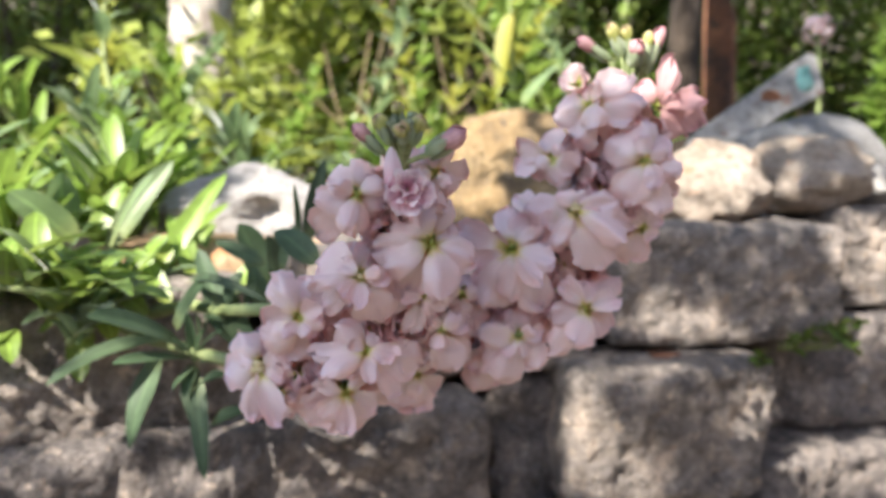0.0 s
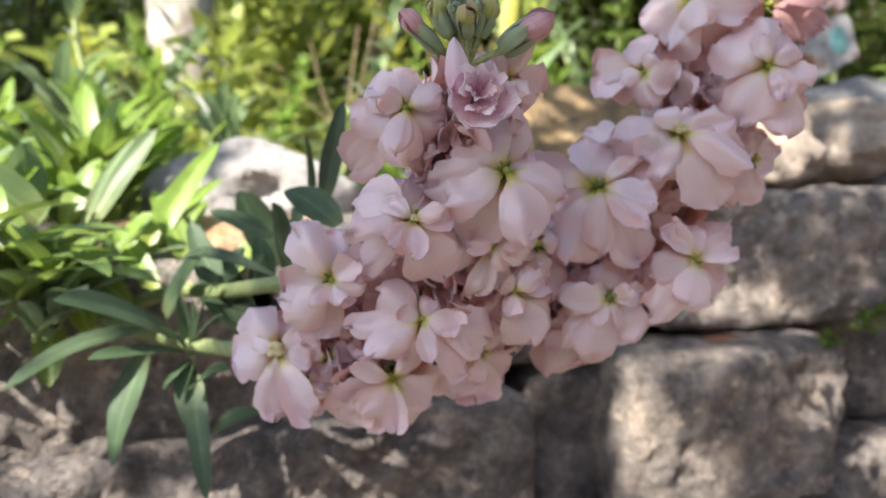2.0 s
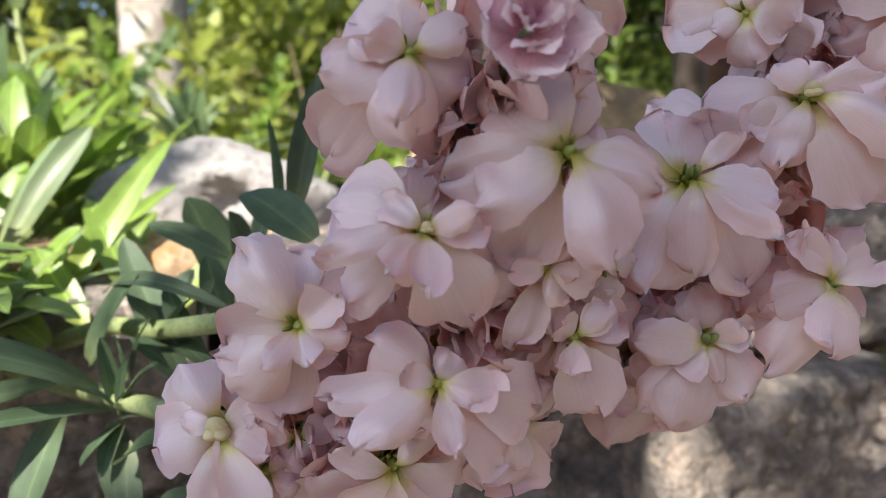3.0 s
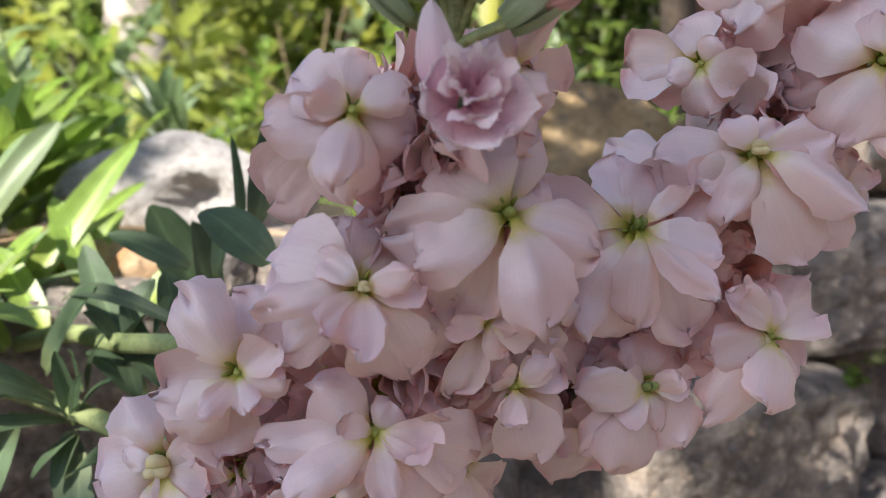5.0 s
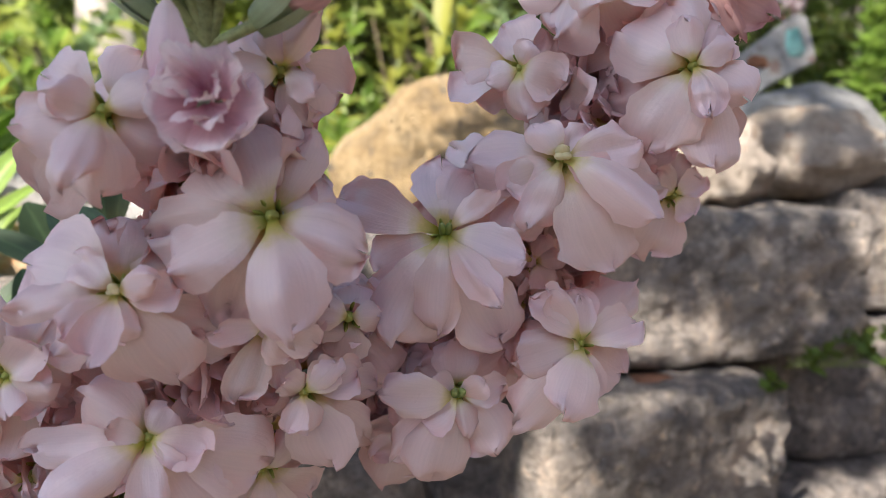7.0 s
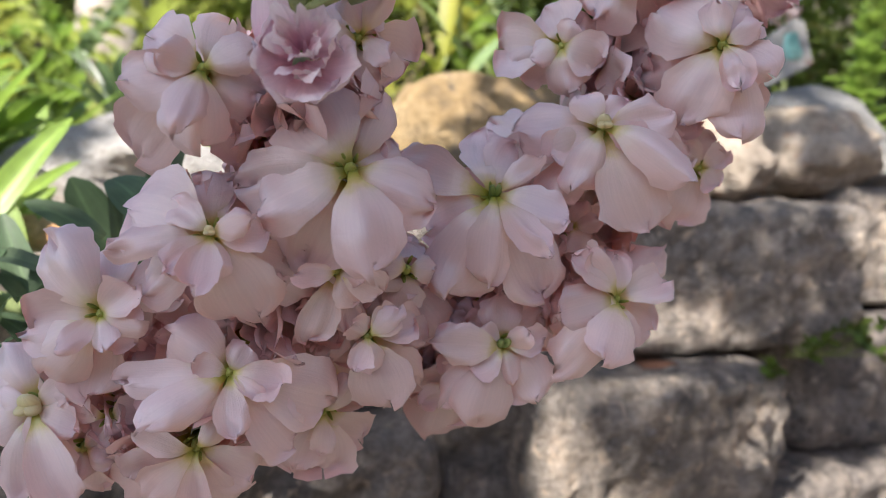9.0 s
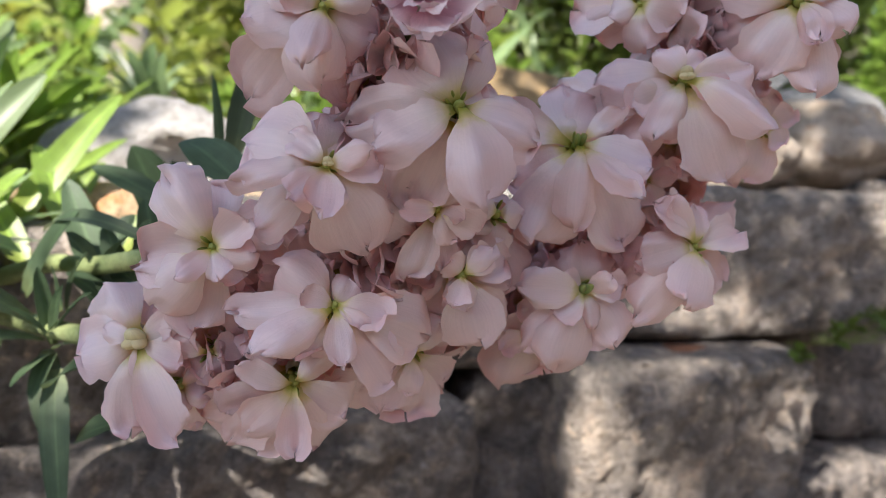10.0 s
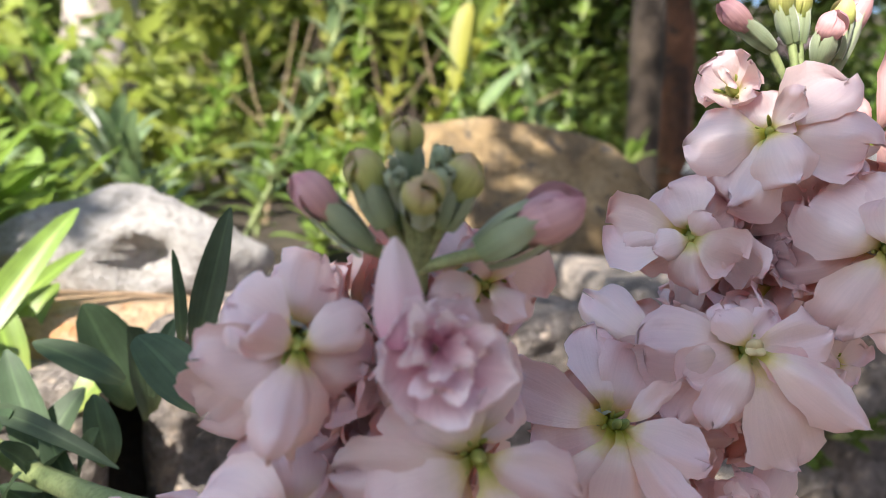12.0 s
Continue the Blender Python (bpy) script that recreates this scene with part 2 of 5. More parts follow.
def petal_rows(origin, axes, angle, length, width, rise, fall, cup, rng, claw=0.20, n=13, across=12, crumple=1.0):
    """Rows of one petal. It leaves the throat at the angle rise over the flower's plane and ends at the angle fall:
    a narrow claw that opens quickly into a broad round blade with an uneven rim."""
    x, y, z = axes
    a = radians(angle)
    out, side = x * math.cos(a) + y * math.sin(a), y * math.cos(a) - x * math.sin(a)
    steps, reach, height = [], 0.0, 0.0
    kink, lop = rng.uniform(-48, 22), rng.uniform(-0.15, 0.15)
    for j in range(n + 1):
        v = j / n
        e = radians(rise + (fall - rise) * min(1.0, v * 2.2) + kink * max(0.0, v - 0.6) / 0.4)
        steps.append((reach, height))
        reach += math.cos(e) / n
        height += math.sin(e) / n
    scale = length / max(0.35, steps[-1][0])
    lobes, phase, skew = rng.uniform(1.8, 3.8), rng.uniform(0, 6.28), rng.uniform(-0.12, 0.12)
    ruffle, curl = rng.uniform(0.05, 0.12) * width * crumple, rng.uniform(-0.22, 0.14) * width
    notch, corner, lean_tip = rng.choice((0.0, 0.0, 0.0, 0.03, 0.06)), rng.choice((-0.05, -0.02, 0.0, 0.03)), rng.uniform(-0.08, 0.08)
    crease, roll_side, roll = rng.uniform(-0.24, 0.16), rng.choice((-1, 1)), rng.choice((0.0, 0.0, 0.3, 0.7, -0.5, -0.8))
    pleat, pleats = rng.uniform(0.04, 0.15), rng.uniform(2.6, 6.0)
    edge = rng.choice((-1.4, -0.8, 0.0, 0.8, 1.5))
    fold_at, fold = rng.uniform(-0.3, 0.3), rng.choice((0.0, 0.0, 0.3, 0.4, -0.3))
    rows = []
    for j in range(n + 1):
        v = 1 - (1 - j / n) ** 1.45
        at = v * n
        lo = min(n - 1, int(at))
        r = steps[lo][0] + (steps[lo + 1][0] - steps[lo][0]) * (at - lo)
        h = steps[lo][1] + (steps[lo + 1][1] - steps[lo][1]) * (at - lo)
        blade = max(0.0, (v - claw) / (1 - claw))
        if v < claw:
            half = 0.11 + 0.07 * v / claw
        elif blade < 0.62:
            half = 0.18 + 0.82 * math.sin(blade / 0.62 * math.pi / 2) ** 0.9
        else:
            half = 0.04 + 0.96 * max(0.0, 1 - ((blade - 0.62) / 0.38) ** 3.0) ** 0.5
        row = []
        for i in range(across + 1):
            u = 2 * i / across - 1
            rim = 1 + blade * abs(u) ** 3 * (0.34 * noise.noise(Vector((v * 6, phase, u))) + 0.16 * noise.noise(Vector((v * 17, phase + 4, u))))
            wide = half * width / 2 * rim
            pull = notch * blade ** 3 * max(0.0, 1 - abs(u) * 2.2) + (corner * u * u + lean_tip * u) * blade ** 2
            jag = (0.050 * math.sin(u * lobes * 2.2 + phase * 1.7) + 0.11 * noise.noise(Vector((u * 4.5, phase, 2.0)))) * blade ** 2 * (1 - u * u)
            wave = ruffle * blade * math.sin(u * lobes + phase + 2.2 * v) * (0.25 + abs(u)) + 0.012 * width * blade ** 2 * math.sin(u * 9 + phase * 3) * u * u
            dip = crease * wide * blade * abs(u) - fold * wide * blade * max(0.0, (u - fold_at) * roll_side) + roll * wide * blade * max(0.0, u * roll_side - 0.45) ** 2 * 1.6 + edge * wide * blade * max(0.0, abs(u) - 0.55) ** 2 + cup * wide * (u * u - 0.25) + curl * blade ** 2 * abs(u) ** 3 + pleat * wide * blade * math.sin(u * pleats + phase * 2)
            p = Vector(origin) + out * (r - pull - jag) * scale + side * (u * wide * (1 + lop * (1 if u > 0 else -1)) + skew * blade * blade * length * 0.5) + z * (h * scale + dip + wave)
            swell = noise.noise(p * 150 + Vector((phase * 5, 0, 0))) * 0.0026 + noise.noise(p * 430 + Vector((0, phase * 5, 0))) * 0.0006 * (0.3 + abs(u))
            row.append(p + z * swell * blade * crumple)
        rows.append(row)
    return rows


def blob(bm, centre, radii, axes=None, seg=10, rings=6):
    """An egg at centre; axes as from frame_of."""
    x, y, z = axes or (Vector((1, 0, 0)), Vector((0, 1, 0)), Vector((0, 0, 1)))
    rows = []
    for j in range(rings + 1):
        e = math.pi * j / rings
        rows.append([Vector(centre) + x * radii[0] * math.sin(e) * math.cos(6.28319 * i / seg) + y * radii[1] * math.sin(e) * math.sin(6.28319 * i / seg) - z * radii[2] * math.cos(e) for i in range(seg + 1)])
    sheet(bm, rows)


def tube(bm, points, radii, seg=8):
    """A round stalk along points, with a radius at each."""
    rows = []
    points = [Vector(p) for p in points]
    for j, p in enumerate(points):
        d = (points[min(j + 1, len(points) - 1)] - points[max(j - 1, 0)]).normalized()
        s = d.cross(Vector((0.3, 0.9, 0.2)) if abs(d.y) < 0.9 else Vector((1, 0, 0))).normalized()
        k = d.cross(s)
        rows.append([p + (s * math.cos(6.28319 * i / seg) + k * math.sin(6.28319 * i / seg)) * radii[j] for i in range(seg + 1)])
    sheet(bm, rows)
    bmesh.ops.remove_doubles(bm, verts=bm.verts, dist=1e-6)


def bend(points, n=10):
    """A smooth curve through the points."""
    p = [Vector(q) for q in points]
    p = [p[0] * 2 - p[1], *p, p[-1] * 2 - p[-2]]
    out = []
    for k in range(1, len(p) - 2):
        a, b, c, d = p[k - 1:k + 3]
        for i in range(n):
            t = i / n
            out.append(0.5 * (2 * b + (c - a) * t + (2 * a - 5 * b + 4 * c - d) * t * t + (3 * b - a - 3 * c + d) * t ** 3))
    return [*out, p[-2]]


def leaf_rows(p0, p1, width, arch, up, rng, fold=0.35, n=9, across=4, blunt=0.75):
    """A lance-shaped leaf from p0 to p1 that bows by arch towards up, folded along its midrib."""
    p0, p1, up = Vector(p0), Vector(p1), Vector(up).normalized()
    length = (p1 - p0).length
    mid = (p0 + p1) / 2 + up * arch * length * 2
    phase, twist = rng.uniform(0, 6.28), rng.uniform(-0.35, 0.35)
    rows = []
    for j in range(n + 1):
        v = j / n
        c = p0 * (1 - v) ** 2 + mid * 2 * v * (1 - v) + p1 * v * v
        d = ((mid - p0) * (1 - v) + (p1 - mid) * v).normalized()
        s = d.cross(up)
        s = s.normalized() if s.length > 0.05 else Vector((1, 0, 0))
        k = s.cross(d)
        tw = twist * (v - 0.3)
        s, k = s * math.cos(tw) + k * math.sin(tw), k * math.cos(tw) - s * math.sin(tw)
        half = width / 2 * (0.16 + 0.84 * math.sin(math.pi * min(1.0, v * 0.93 + 0.02) ** blunt) ** 0.8) if v < 0.995 else width * 0.05
        rows.append([c + s * u * half + k * half * (fold * abs(u) + 0.08 * math.sin(7 * v + phase + u)) for u in (2 * i / across - 1 for i in range(across + 1))])
    return rows


def rock_mesh(bm, centre, size, seed, turn=0.0, cuts=9, rough=0.12, detail=3, flat=0.0, level=2.0):
    """A weathered stone: a ball cut flat by some planes, then made uneven."""
    rng = random.Random(seed)
    bmesh.ops.create_icosphere(bm, subdivisions=detail + 1, radius=1.0)
    planes = []
    for _ in range(cuts):
        d = Vector((rng.gauss(0, 1), rng.gauss(0, 1), rng.gauss(0, 1))).normalized()
        planes.append((d, rng.uniform(0.66, 0.90)))
    spin = Matrix.Rotation(radians(turn), 3, "Z")
    for v in bm.verts:
        p = v.co.copy()
        for d, far in planes:
            over = p.dot(d) - far
            if over > 0:
                p -= d * over * 0.92
        top = level + 0.12 * (p.z - level)
        p.z = min(p.z, top)
        p *= 1 + rough * noise.fractal(p * 1.7 + Vector((seed, 0, 0)), 0.7, 2.1, 5) * 0.6
        p.z = max(p.z, -0.78 + flat)
        p = Vector((p.x * size[0], p.y * size[1], p.z * size[2]))
        v.co = spin @ p + Vector(centre)

# ---- ground and bed ----
bm = bmesh.new()
sheet(bm, [[Vector((x, y, -0.02)) for x in (-900, -60, -6, 6, 60, 900)] for y in (-900, -60, -6, 6, 60, 900)])
tagged(mesh_object("ground", bm, PATHM), "grey gravelly garden ground below the wall", "ground", kind="structure")


def wall_line(x):
    """How far back the wall's top course stands at x."""
    marks = ((-3, -0.35), (-0.9, 0.12), (-0.30, 0.40), (-0.10, 0.50), (0.14, 0.58), (0.34, 0.61), (0.40, 0.68), (0.60, 0.74), (3.0, 1.1))
    for (xa, ya), (xb, yb) in zip(marks, marks[1:]):
        if x <= xb:
            return ya + (yb - ya) * (x - xa) / (xb - xa)
    return 1.1


# the raised bed behind the wall
bm = bmesh.new()
rows = []
depths = (0.02, 0.06, 0.12, 0.18, 0.25, 0.33, 0.42, 0.55, 0.75, 1.0, 1.4, 2.0, 3.0, 5.0, 9.0)
for d in depths:
    row = []
    for i in range(61):
        x = -1.95 + 3.5 * i / 60
        if d > 1:
            x *= 1 + (d - 1) * 0.4
        y = wall_line(max(-3, min(3, x))) + d
        lift = 0.02 * noise.fractal(Vector((x * 7, y * 7, 0)), 0.8, 2.1, 4) + 0.01
        row.append(Vector((x, y, 0.565 + 0.02 * max(-1, min(1, x * 3)) + lift * min(1, d * 6) - (0.05 if d < 0.05 else 0) - (0.7 if i in (0, 60) or d == depths[-1] else 0))))
    rows.append(row)
sheet(bm, rows)
tagged(mesh_object("garden_bed", bm, SOIL), "dark crumbly soil of the raised bed behind the block wall", "soil", kind="structure")


# ---- the block wall ----
def block_mesh(bm, length, depth, height, seed, fine):
    """A split-faced concrete wall block, its front worn round and broken."""
    rng = random.Random(seed)
    nx, ny, nz = max(8, int(length / fine)), 8, int((0.105 if fine < 0.01 else 0.08) / fine)
    verts = {}

    def vert(i, j, k):
        key = (i, j, k)
        if key not in verts:
            p = Vector((length * (i / nx - 0.5), depth * (j / ny) ** 2, height * (k / nz - 0.5)))
            hx, hz, r = length / 2, height / 2, 0.013
            q = Vector((max(-hx + r, min(hx - r, p.x)), max(r, min(depth, p.y)), max(-hz + r, min(hz - r, p.z))))
            away = p - q
            if away.length > 1e-6:
                p = q + away.normalized() * min(r, max(abs(away.x), abs(away.y), abs(away.z)))
            front = max(0.0, 1 - p.y / 0.05)
            at = p * 16 + Vector((seed * 3.7, 0, 0))
            p.y -= front * (0.0095 * noise.fractal(at, 0.8, 2.1, 6) + 0.0036 * noise.fractal(at * 4.7, 0.5, 2.2, 6))
            p.z += 0.004 * noise.fractal(at + Vector((0, 9, 0)), 0.8, 2.1, 4)
            p.x += 0.004 * noise.fractal(at + Vector((0, 0, 9)), 0.8, 2.1, 4)
            verts[key] = bm.verts.new(p)
        return verts[key]

    for i in range(nx):
        for k in range(nz):
            bm.faces.new((vert(i, 0, k), vert(i + 1, 0, k), vert(i + 1, 0, k + 1), vert(i, 0, k + 1)))
            bm.faces.new((vert(i, ny, k + 1), vert(i + 1, ny, k + 1), vert(i + 1, ny, k), vert(i, ny, k)))
        for j in range(ny):
            bm.faces.new((vert(i, j, nz), vert(i + 1, j, nz), vert(i + 1, j + 1, nz), vert(i, j + 1, nz)))
            bm.faces.new((vert(i, j + 1, 0), vert(i + 1, j + 1, 0), vert(i + 1, j, 0), vert(i, j, 0)))
    for j in range(ny):
        for k in range(nz):
            bm.faces.new((vert(0, j, k + 1), vert(0, j + 1, k + 1), vert(0, j + 1, k), vert(0, j, k)))
            bm.faces.new((vert(nx, j, k), vert(nx, j + 1, k), vert(nx, j + 1, k + 1), vert(nx, j, k + 1)))


wall = thing("wall_front", "dry-stacked retaining wall of tan-grey split concrete blocks", "wall", kind="structure")
count = 0


def block(x0, y0, x1, y1, z0, z1, depth=0.16, lean=0.0, fine=0.004):
    """A block whose front runs from (x0, y0) to (x1, y1)."""
    global count
    count += 1
    bm = bmesh.new()
    length = math.hypot(x1 - x0, y1 - y0)
    block_mesh(bm, length, depth, z1 - z0, count, fine)
    ob = part("block", bm, BLOCK, wall)
    ob.matrix_local = pose((x0 + x1) / 2, (y0 + y1) / 2, (z0 + z1) / 2, lean, 0, math.degrees(math.atan2(y1 - y0, x1 - x0)))


# top course
block(-0.335, 0.365, -0.105, 0.475, 0.478, 0.578, lean=1)
block(-0.100, 0.500, 0.135, 0.572, 0.492, 0.594)
block(0.148, 0.580, 0.346, 0.602, 0.505, 0.606)
block(0.385, 0.680, 0.600, 0.735, 0.520, 0.616)
# second course
block(-0.460, 0.275, -0.245, 0.388, 0.372, 0.474)
block(-0.238, 0.392, 0.054, 0.512, 0.376, 0.487)
block(0.058, 0.560, 0.112, 0.575, 0.385, 0.490)
block(0.113, 0.528, 0.281, 0.574, 0.388, 0.503)
block(0.302, 0.655, 0.445, 0.680, 0.411, 0.517)
block(0.450, 0.690, 0.660, 0.745, 0.412, 0.514)
# third course
block(-0.330, 0.330, -0.115, 0.435, 0.270, 0.370)
block(-0.110, 0.435, 0.090, 0.510, 0.275, 0.376)
block(0.095, 0.530, 0.275, 0.570, 0.280, 0.387)
block(0.284, 0.600, 0.470, 0.665, 0.292, 0.409)
block(0.475, 0.670, 0.680, 0.735, 0.292, 0.404)
# the rest of the wall
rng = random.Random(5)
for course, (z0, z1) in enumerate(((-0.05, 0.055), (0.06, 0.165), (0.168, 0.268), (0.27, 0.37), (0.372, 0.474), (0.478, 0.578))):
    for side in (-1, 1):
        if side < 0:
            x = (-1.9, -0.345, -0.470, -0.340)[max(0, course - 2)] if course > 2 else -1.9
            if course > 2:
                x0, x1 = -1.9, x
            else:
                x0, x1 = -1.9, 1.58
        elif course > 2:
            x0, x1 = (0.69, 0.67, 0.61)[course - 3], 1.58
        else:
            continue
        x = x0
        while x < x1 - 0.05:
            w = min(rng.uniform(0.17, 0.26), x1 - x)
            if x1 - x - w < 0.08:
                w = x1 - x
            set_back = -0.02 * (5 - course) - 0.02
            lift = 0.025 if x > 0.3 else 0.0
            block(x, wall_line(x) + set_back, x + w - 0.006, wall_line(x + w) + set_back, z0 + lift, z1 + lift, fine=0.012)
            x += w


def plain_wall(name, x0, x1, y0, y1, height):
    bm = bmesh.new()
    bmesh.ops.create_cube(bm, size=1.0)
    for v in bm.verts:
        v.co = Vector(((x0 + x1) / 2 + v.co.x * (x1 - x0), (y0 + y1) / 2 + v.co.y * (y1 - y0), -0.1 + (v.co.z + 0.5) * (height + 0.1)))
    tagged(mesh_object(name, bm, RENDER, smooth=False), "plain rendered wall added to block the sky", "wall", kind="structure")


# added walls: back and east, unseen, cut skylight; north hides sky gaps
plain_wall("wall_back", -4.0, 4.0, -3.65, -3.45, 1.8)
plain_wall("wall_east", 1.6, 1.8, -3.45, 1.0, 2.4)
plain_wall("wall_north", -7.0, 7.5, 7.4, 7.6, 2.5)

# ---- the flowering plant ----
plant = thing("stock_plant", "flowering stock leaning over the wall with two pale pink double spikes", "flower plant")
KINDS = {"b": (-0.0095, 42, -28, 0.12), "o": (-0.0048, 60, -14, 0.20), "i": (-0.0010, 62, 2, 0.30), "u": (-0.001, 70, 35, 0.4), "m": (-0.0125, 55, -24, 0.2), "z": (-0.0170, 40, -34, 0.15), "c": (-0.004, 56, 50, 0.5), "k": (0.001, 82, 48, 0.9)}
blooms = 0


def flower(at, facing, *petals, material=None, label="pale pink double blossom", knob=0.0, pistil=0.0, full=True):
    """A double blossom. Each petal: its kind (back, outer, inner, upright), its angle, length and width in millimetres."""
    global blooms
    blooms += 1
    rng = random.Random(blooms * 7)
    axes = frame_of(facing)
    x, y, z = axes
    at = Vector(at)
    bm = bmesh.new()
    stalk = at - z * 0.016
    tube(bm, [stalk, at - z * 0.011, at - z * 0.0055], [0.0012, 0.0024, 0.0020], 8)
    body = part("blossom", bm, SEPAL, plant, label)
    bm = bmesh.new()
    for k in range(6):
        a = k * 60 + rng.uniform(-18, 18)
        d = (x * math.cos(radians(a)) + y * math.sin(radians(a)))
        blob(bm, at + d * 0.0022 + z * rng.uniform(-0.004, -0.001), (0.0005, 0.0005, 0.0026), frame_of(z + d * 0.5), 6, 5)
    blob(bm, at - z * 0.0025, (0.0014, 0.0014, 0.0032), axes, 8, 5)
    part("heart", bm, HEART, body, "yellow-green flower heart")
    if knob:
        bm = bmesh.new()
        for a, far, wide in ((95, 0.35, 1.0), (215, 0.30, 0.8), (330, 0.30, 0.85)):
            d = x * math.cos(radians(a)) + y * math.sin(radians(a))
            blob(bm, at + z * 0.0030 + d * knob * far, (knob * wide, knob * wide * 0.7, knob * 1.15), frame_of(z + d * 0.7), 12, 8)
        part("inner_bud", bm, CREAM, body, "cream furled inner petals")
    if pistil:
        bm = bmesh.new()
        tip = z + y * 0.35
        for side in (-1, 1):
            blob(bm, at + z * pistil * 0.15 + x * side * pistil * 0.10 + y * pistil * 0.1, (pistil * 0.17, pistil * 0.19, pistil * 0.60), frame_of(tip + x * side * 0.12), 10, 8)
        part("pistil", bm, PISTIL, body, "green swollen pistil")
    petals = list(petals)
    specified = len(petals)
    if material is None and full:
        mean = max(14.0, sum(p[2] for p in petals) / len(petals))
        turn = rng.uniform(0, 72)
        for k in range(5):
            petals.append(("z", turn + 72 * k + rng.uniform(-15, 15), mean * (rng.uniform(0.70, 0.95) if specified < 7 else rng.uniform(0.50, 0.70)), 12.0 * rng.uniform(0.85, 1.15)))
        for k in range(3):
            petals.append(("m", turn + 36 + 120 * k + rng.uniform(-30, 30), mean * (rng.uniform(0.65, 0.90) if specified < 7 else rng.uniform(0.50, 0.75)), rng.uniform(7.5, 10.5)))
        for k in range(rng.choice((2, 3, 4)) if specified < 7 else 0 if blooms == 1 else rng.choice((1, 2, 3))):
            petals.append(("i", turn + 130 * k + rng.uniform(-30, 30), mean * rng.uniform(0.45, 0.72), rng.uniform(5.5, 9.0)))
        for k in range(rng.choice((1, 2)) if specified < 7 else 0):
            petals.append((rng.choice("uui"), rng.uniform(0, 360), rng.uniform(6.5, 10.5), rng.uniform(4.0, 6.5)))
    for place, (kind, angle, length, width) in enumerate(petals):
        rng = random.Random(blooms * 131 + place * 17)
        lift, rise, fall, cup = KINDS[kind]
        bm = bmesh.new()
        sheet(bm, petal_rows(at + z * (lift + rng.uniform(-0.0006, 0.0006)), axes, angle, length / 1000, width / 1000 * (1.04 if kind in "ob" else 1.0), rise + rng.uniform(-12, 10), fall + rng.uniform(-14, 12), cup * rng.uniform(-2.0, 1.6), rng, crumple=1.8 if width < 6.5 else 1.0))
        part("petal", bm, material or PETAL, body)


flower((0.0165, 0.2880, 0.6175), (0.08, -0.99, 0.15),
       ("o", 122, 17.3, 18.6), ("b", 68, 18.7, 11.7), ("o", -21, 17.2, 13.3), ("i", -79, 21.4, 14.4), ("o", -172, 22.9, 12.8), ("o", -154, 20.2, 12.8), ("b", -118, 21.6, 16.0), ("b", 45, 12.0, 9.6))
flower((-0.0107, 0.2880, 0.6041), (0.16, -0.97, 0.19),
       ("o", 158, 16.5, 18.0), ("b", 107, 15.3, 15.9), ("b", 61, 16.2, 12.7), ("o", -171, 19.4, 6.4), ("u", 9, 8.3, 5.8), ("i", -132, 11.1, 9.0), ("u", -96, 11.8, 7.9), ("o", -64, 18.5, 15.9), ("b", -30, 23.6, 12.7), ("b", -145, 18.0, 9.5), knob=0.0010)
flower((0.0495, 0.3190, 0.6120), (-0.04, -0.98, 0.17),
       ("o", 163, 26.8, 12.6), ("b", 94, 19.6, 13.3), ("b", 61, 17.3, 14.6), ("o", -148, 18.3, 14.6), ("o", -114, 27.0, 18.6), ("i", -97, 21.8, 10.6), ("o", -64, 27.4, 16.6), ("i", -17, 17.7, 11.3), ("u", -60, 19.0, 8.0), pistil=0.0055)
flower((0.0752, 0.3170, 0.6287), (-0.19, -0.96, 0.22),
       ("o", 179, 20.7, 15.7), ("o", 111, 9.4, 7.2), ("o", 49, 9.5, 7.2), ("o", 13, 17.5, 11.2), ("i", -33, 24.6, 11.2), ("o", -66, 26.6, 16.4), ("i", -113, 17.2, 9.8), ("o", -150, 14.1, 10.5), ("b", -168, 28.6, 13.1), ("b", -7, 22.5, 9.2), ("b", -128, 20.6, 11.8), knob=0.0017)
flower((0.0676, 0.3300, 0.6499), (-0.37, -0.92, -0.14),
       ("o", 179, 18.0, 16.7), ("o", 120, 11.5, 15.3), ("b", 73, 9.3, 9.7), ("i", -17, 10.9, 11.1), ("i", -83, 12.0, 12.5), ("o", -153, 14.1, 13.9), ("b", 31, 9.3, 12.5))
flower((0.1042, 0.3170, 0.6492), (-0.30, -0.95, -0.04),
       ("o", 111, 16.4, 15.7), ("o", 156, 18.0, 17.1), ("o", 55, 10.4, 11.2), ("o", -36, 13.4, 13.8), ("o", -78, 22.7, 12.5), ("o", -114, 20.6, 17.1), ("u", -77, 11.9, 4.6), ("b", -169, 19.7, 14.4), ("b", -60, 18.6, 10.5))
flower((0.0807, 0.3180, 0.5871), (0.09, -0.95, 0.31),
       ("i", 142, 16.2, 8.8), ("o", 84, 13.6, 10.8), ("b", 41, 24.6, 11.5), ("o", 16, 15.3, 10.2), ("i", -166, 16.5, 10.8), ("o", -130, 23.0, 12.2), ("i", -114, 17.4, 12.9), ("o", -84, 14.8, 10.8), ("b", -23, 15.6, 12.9), ("u", 134, 14.3, 8.1))
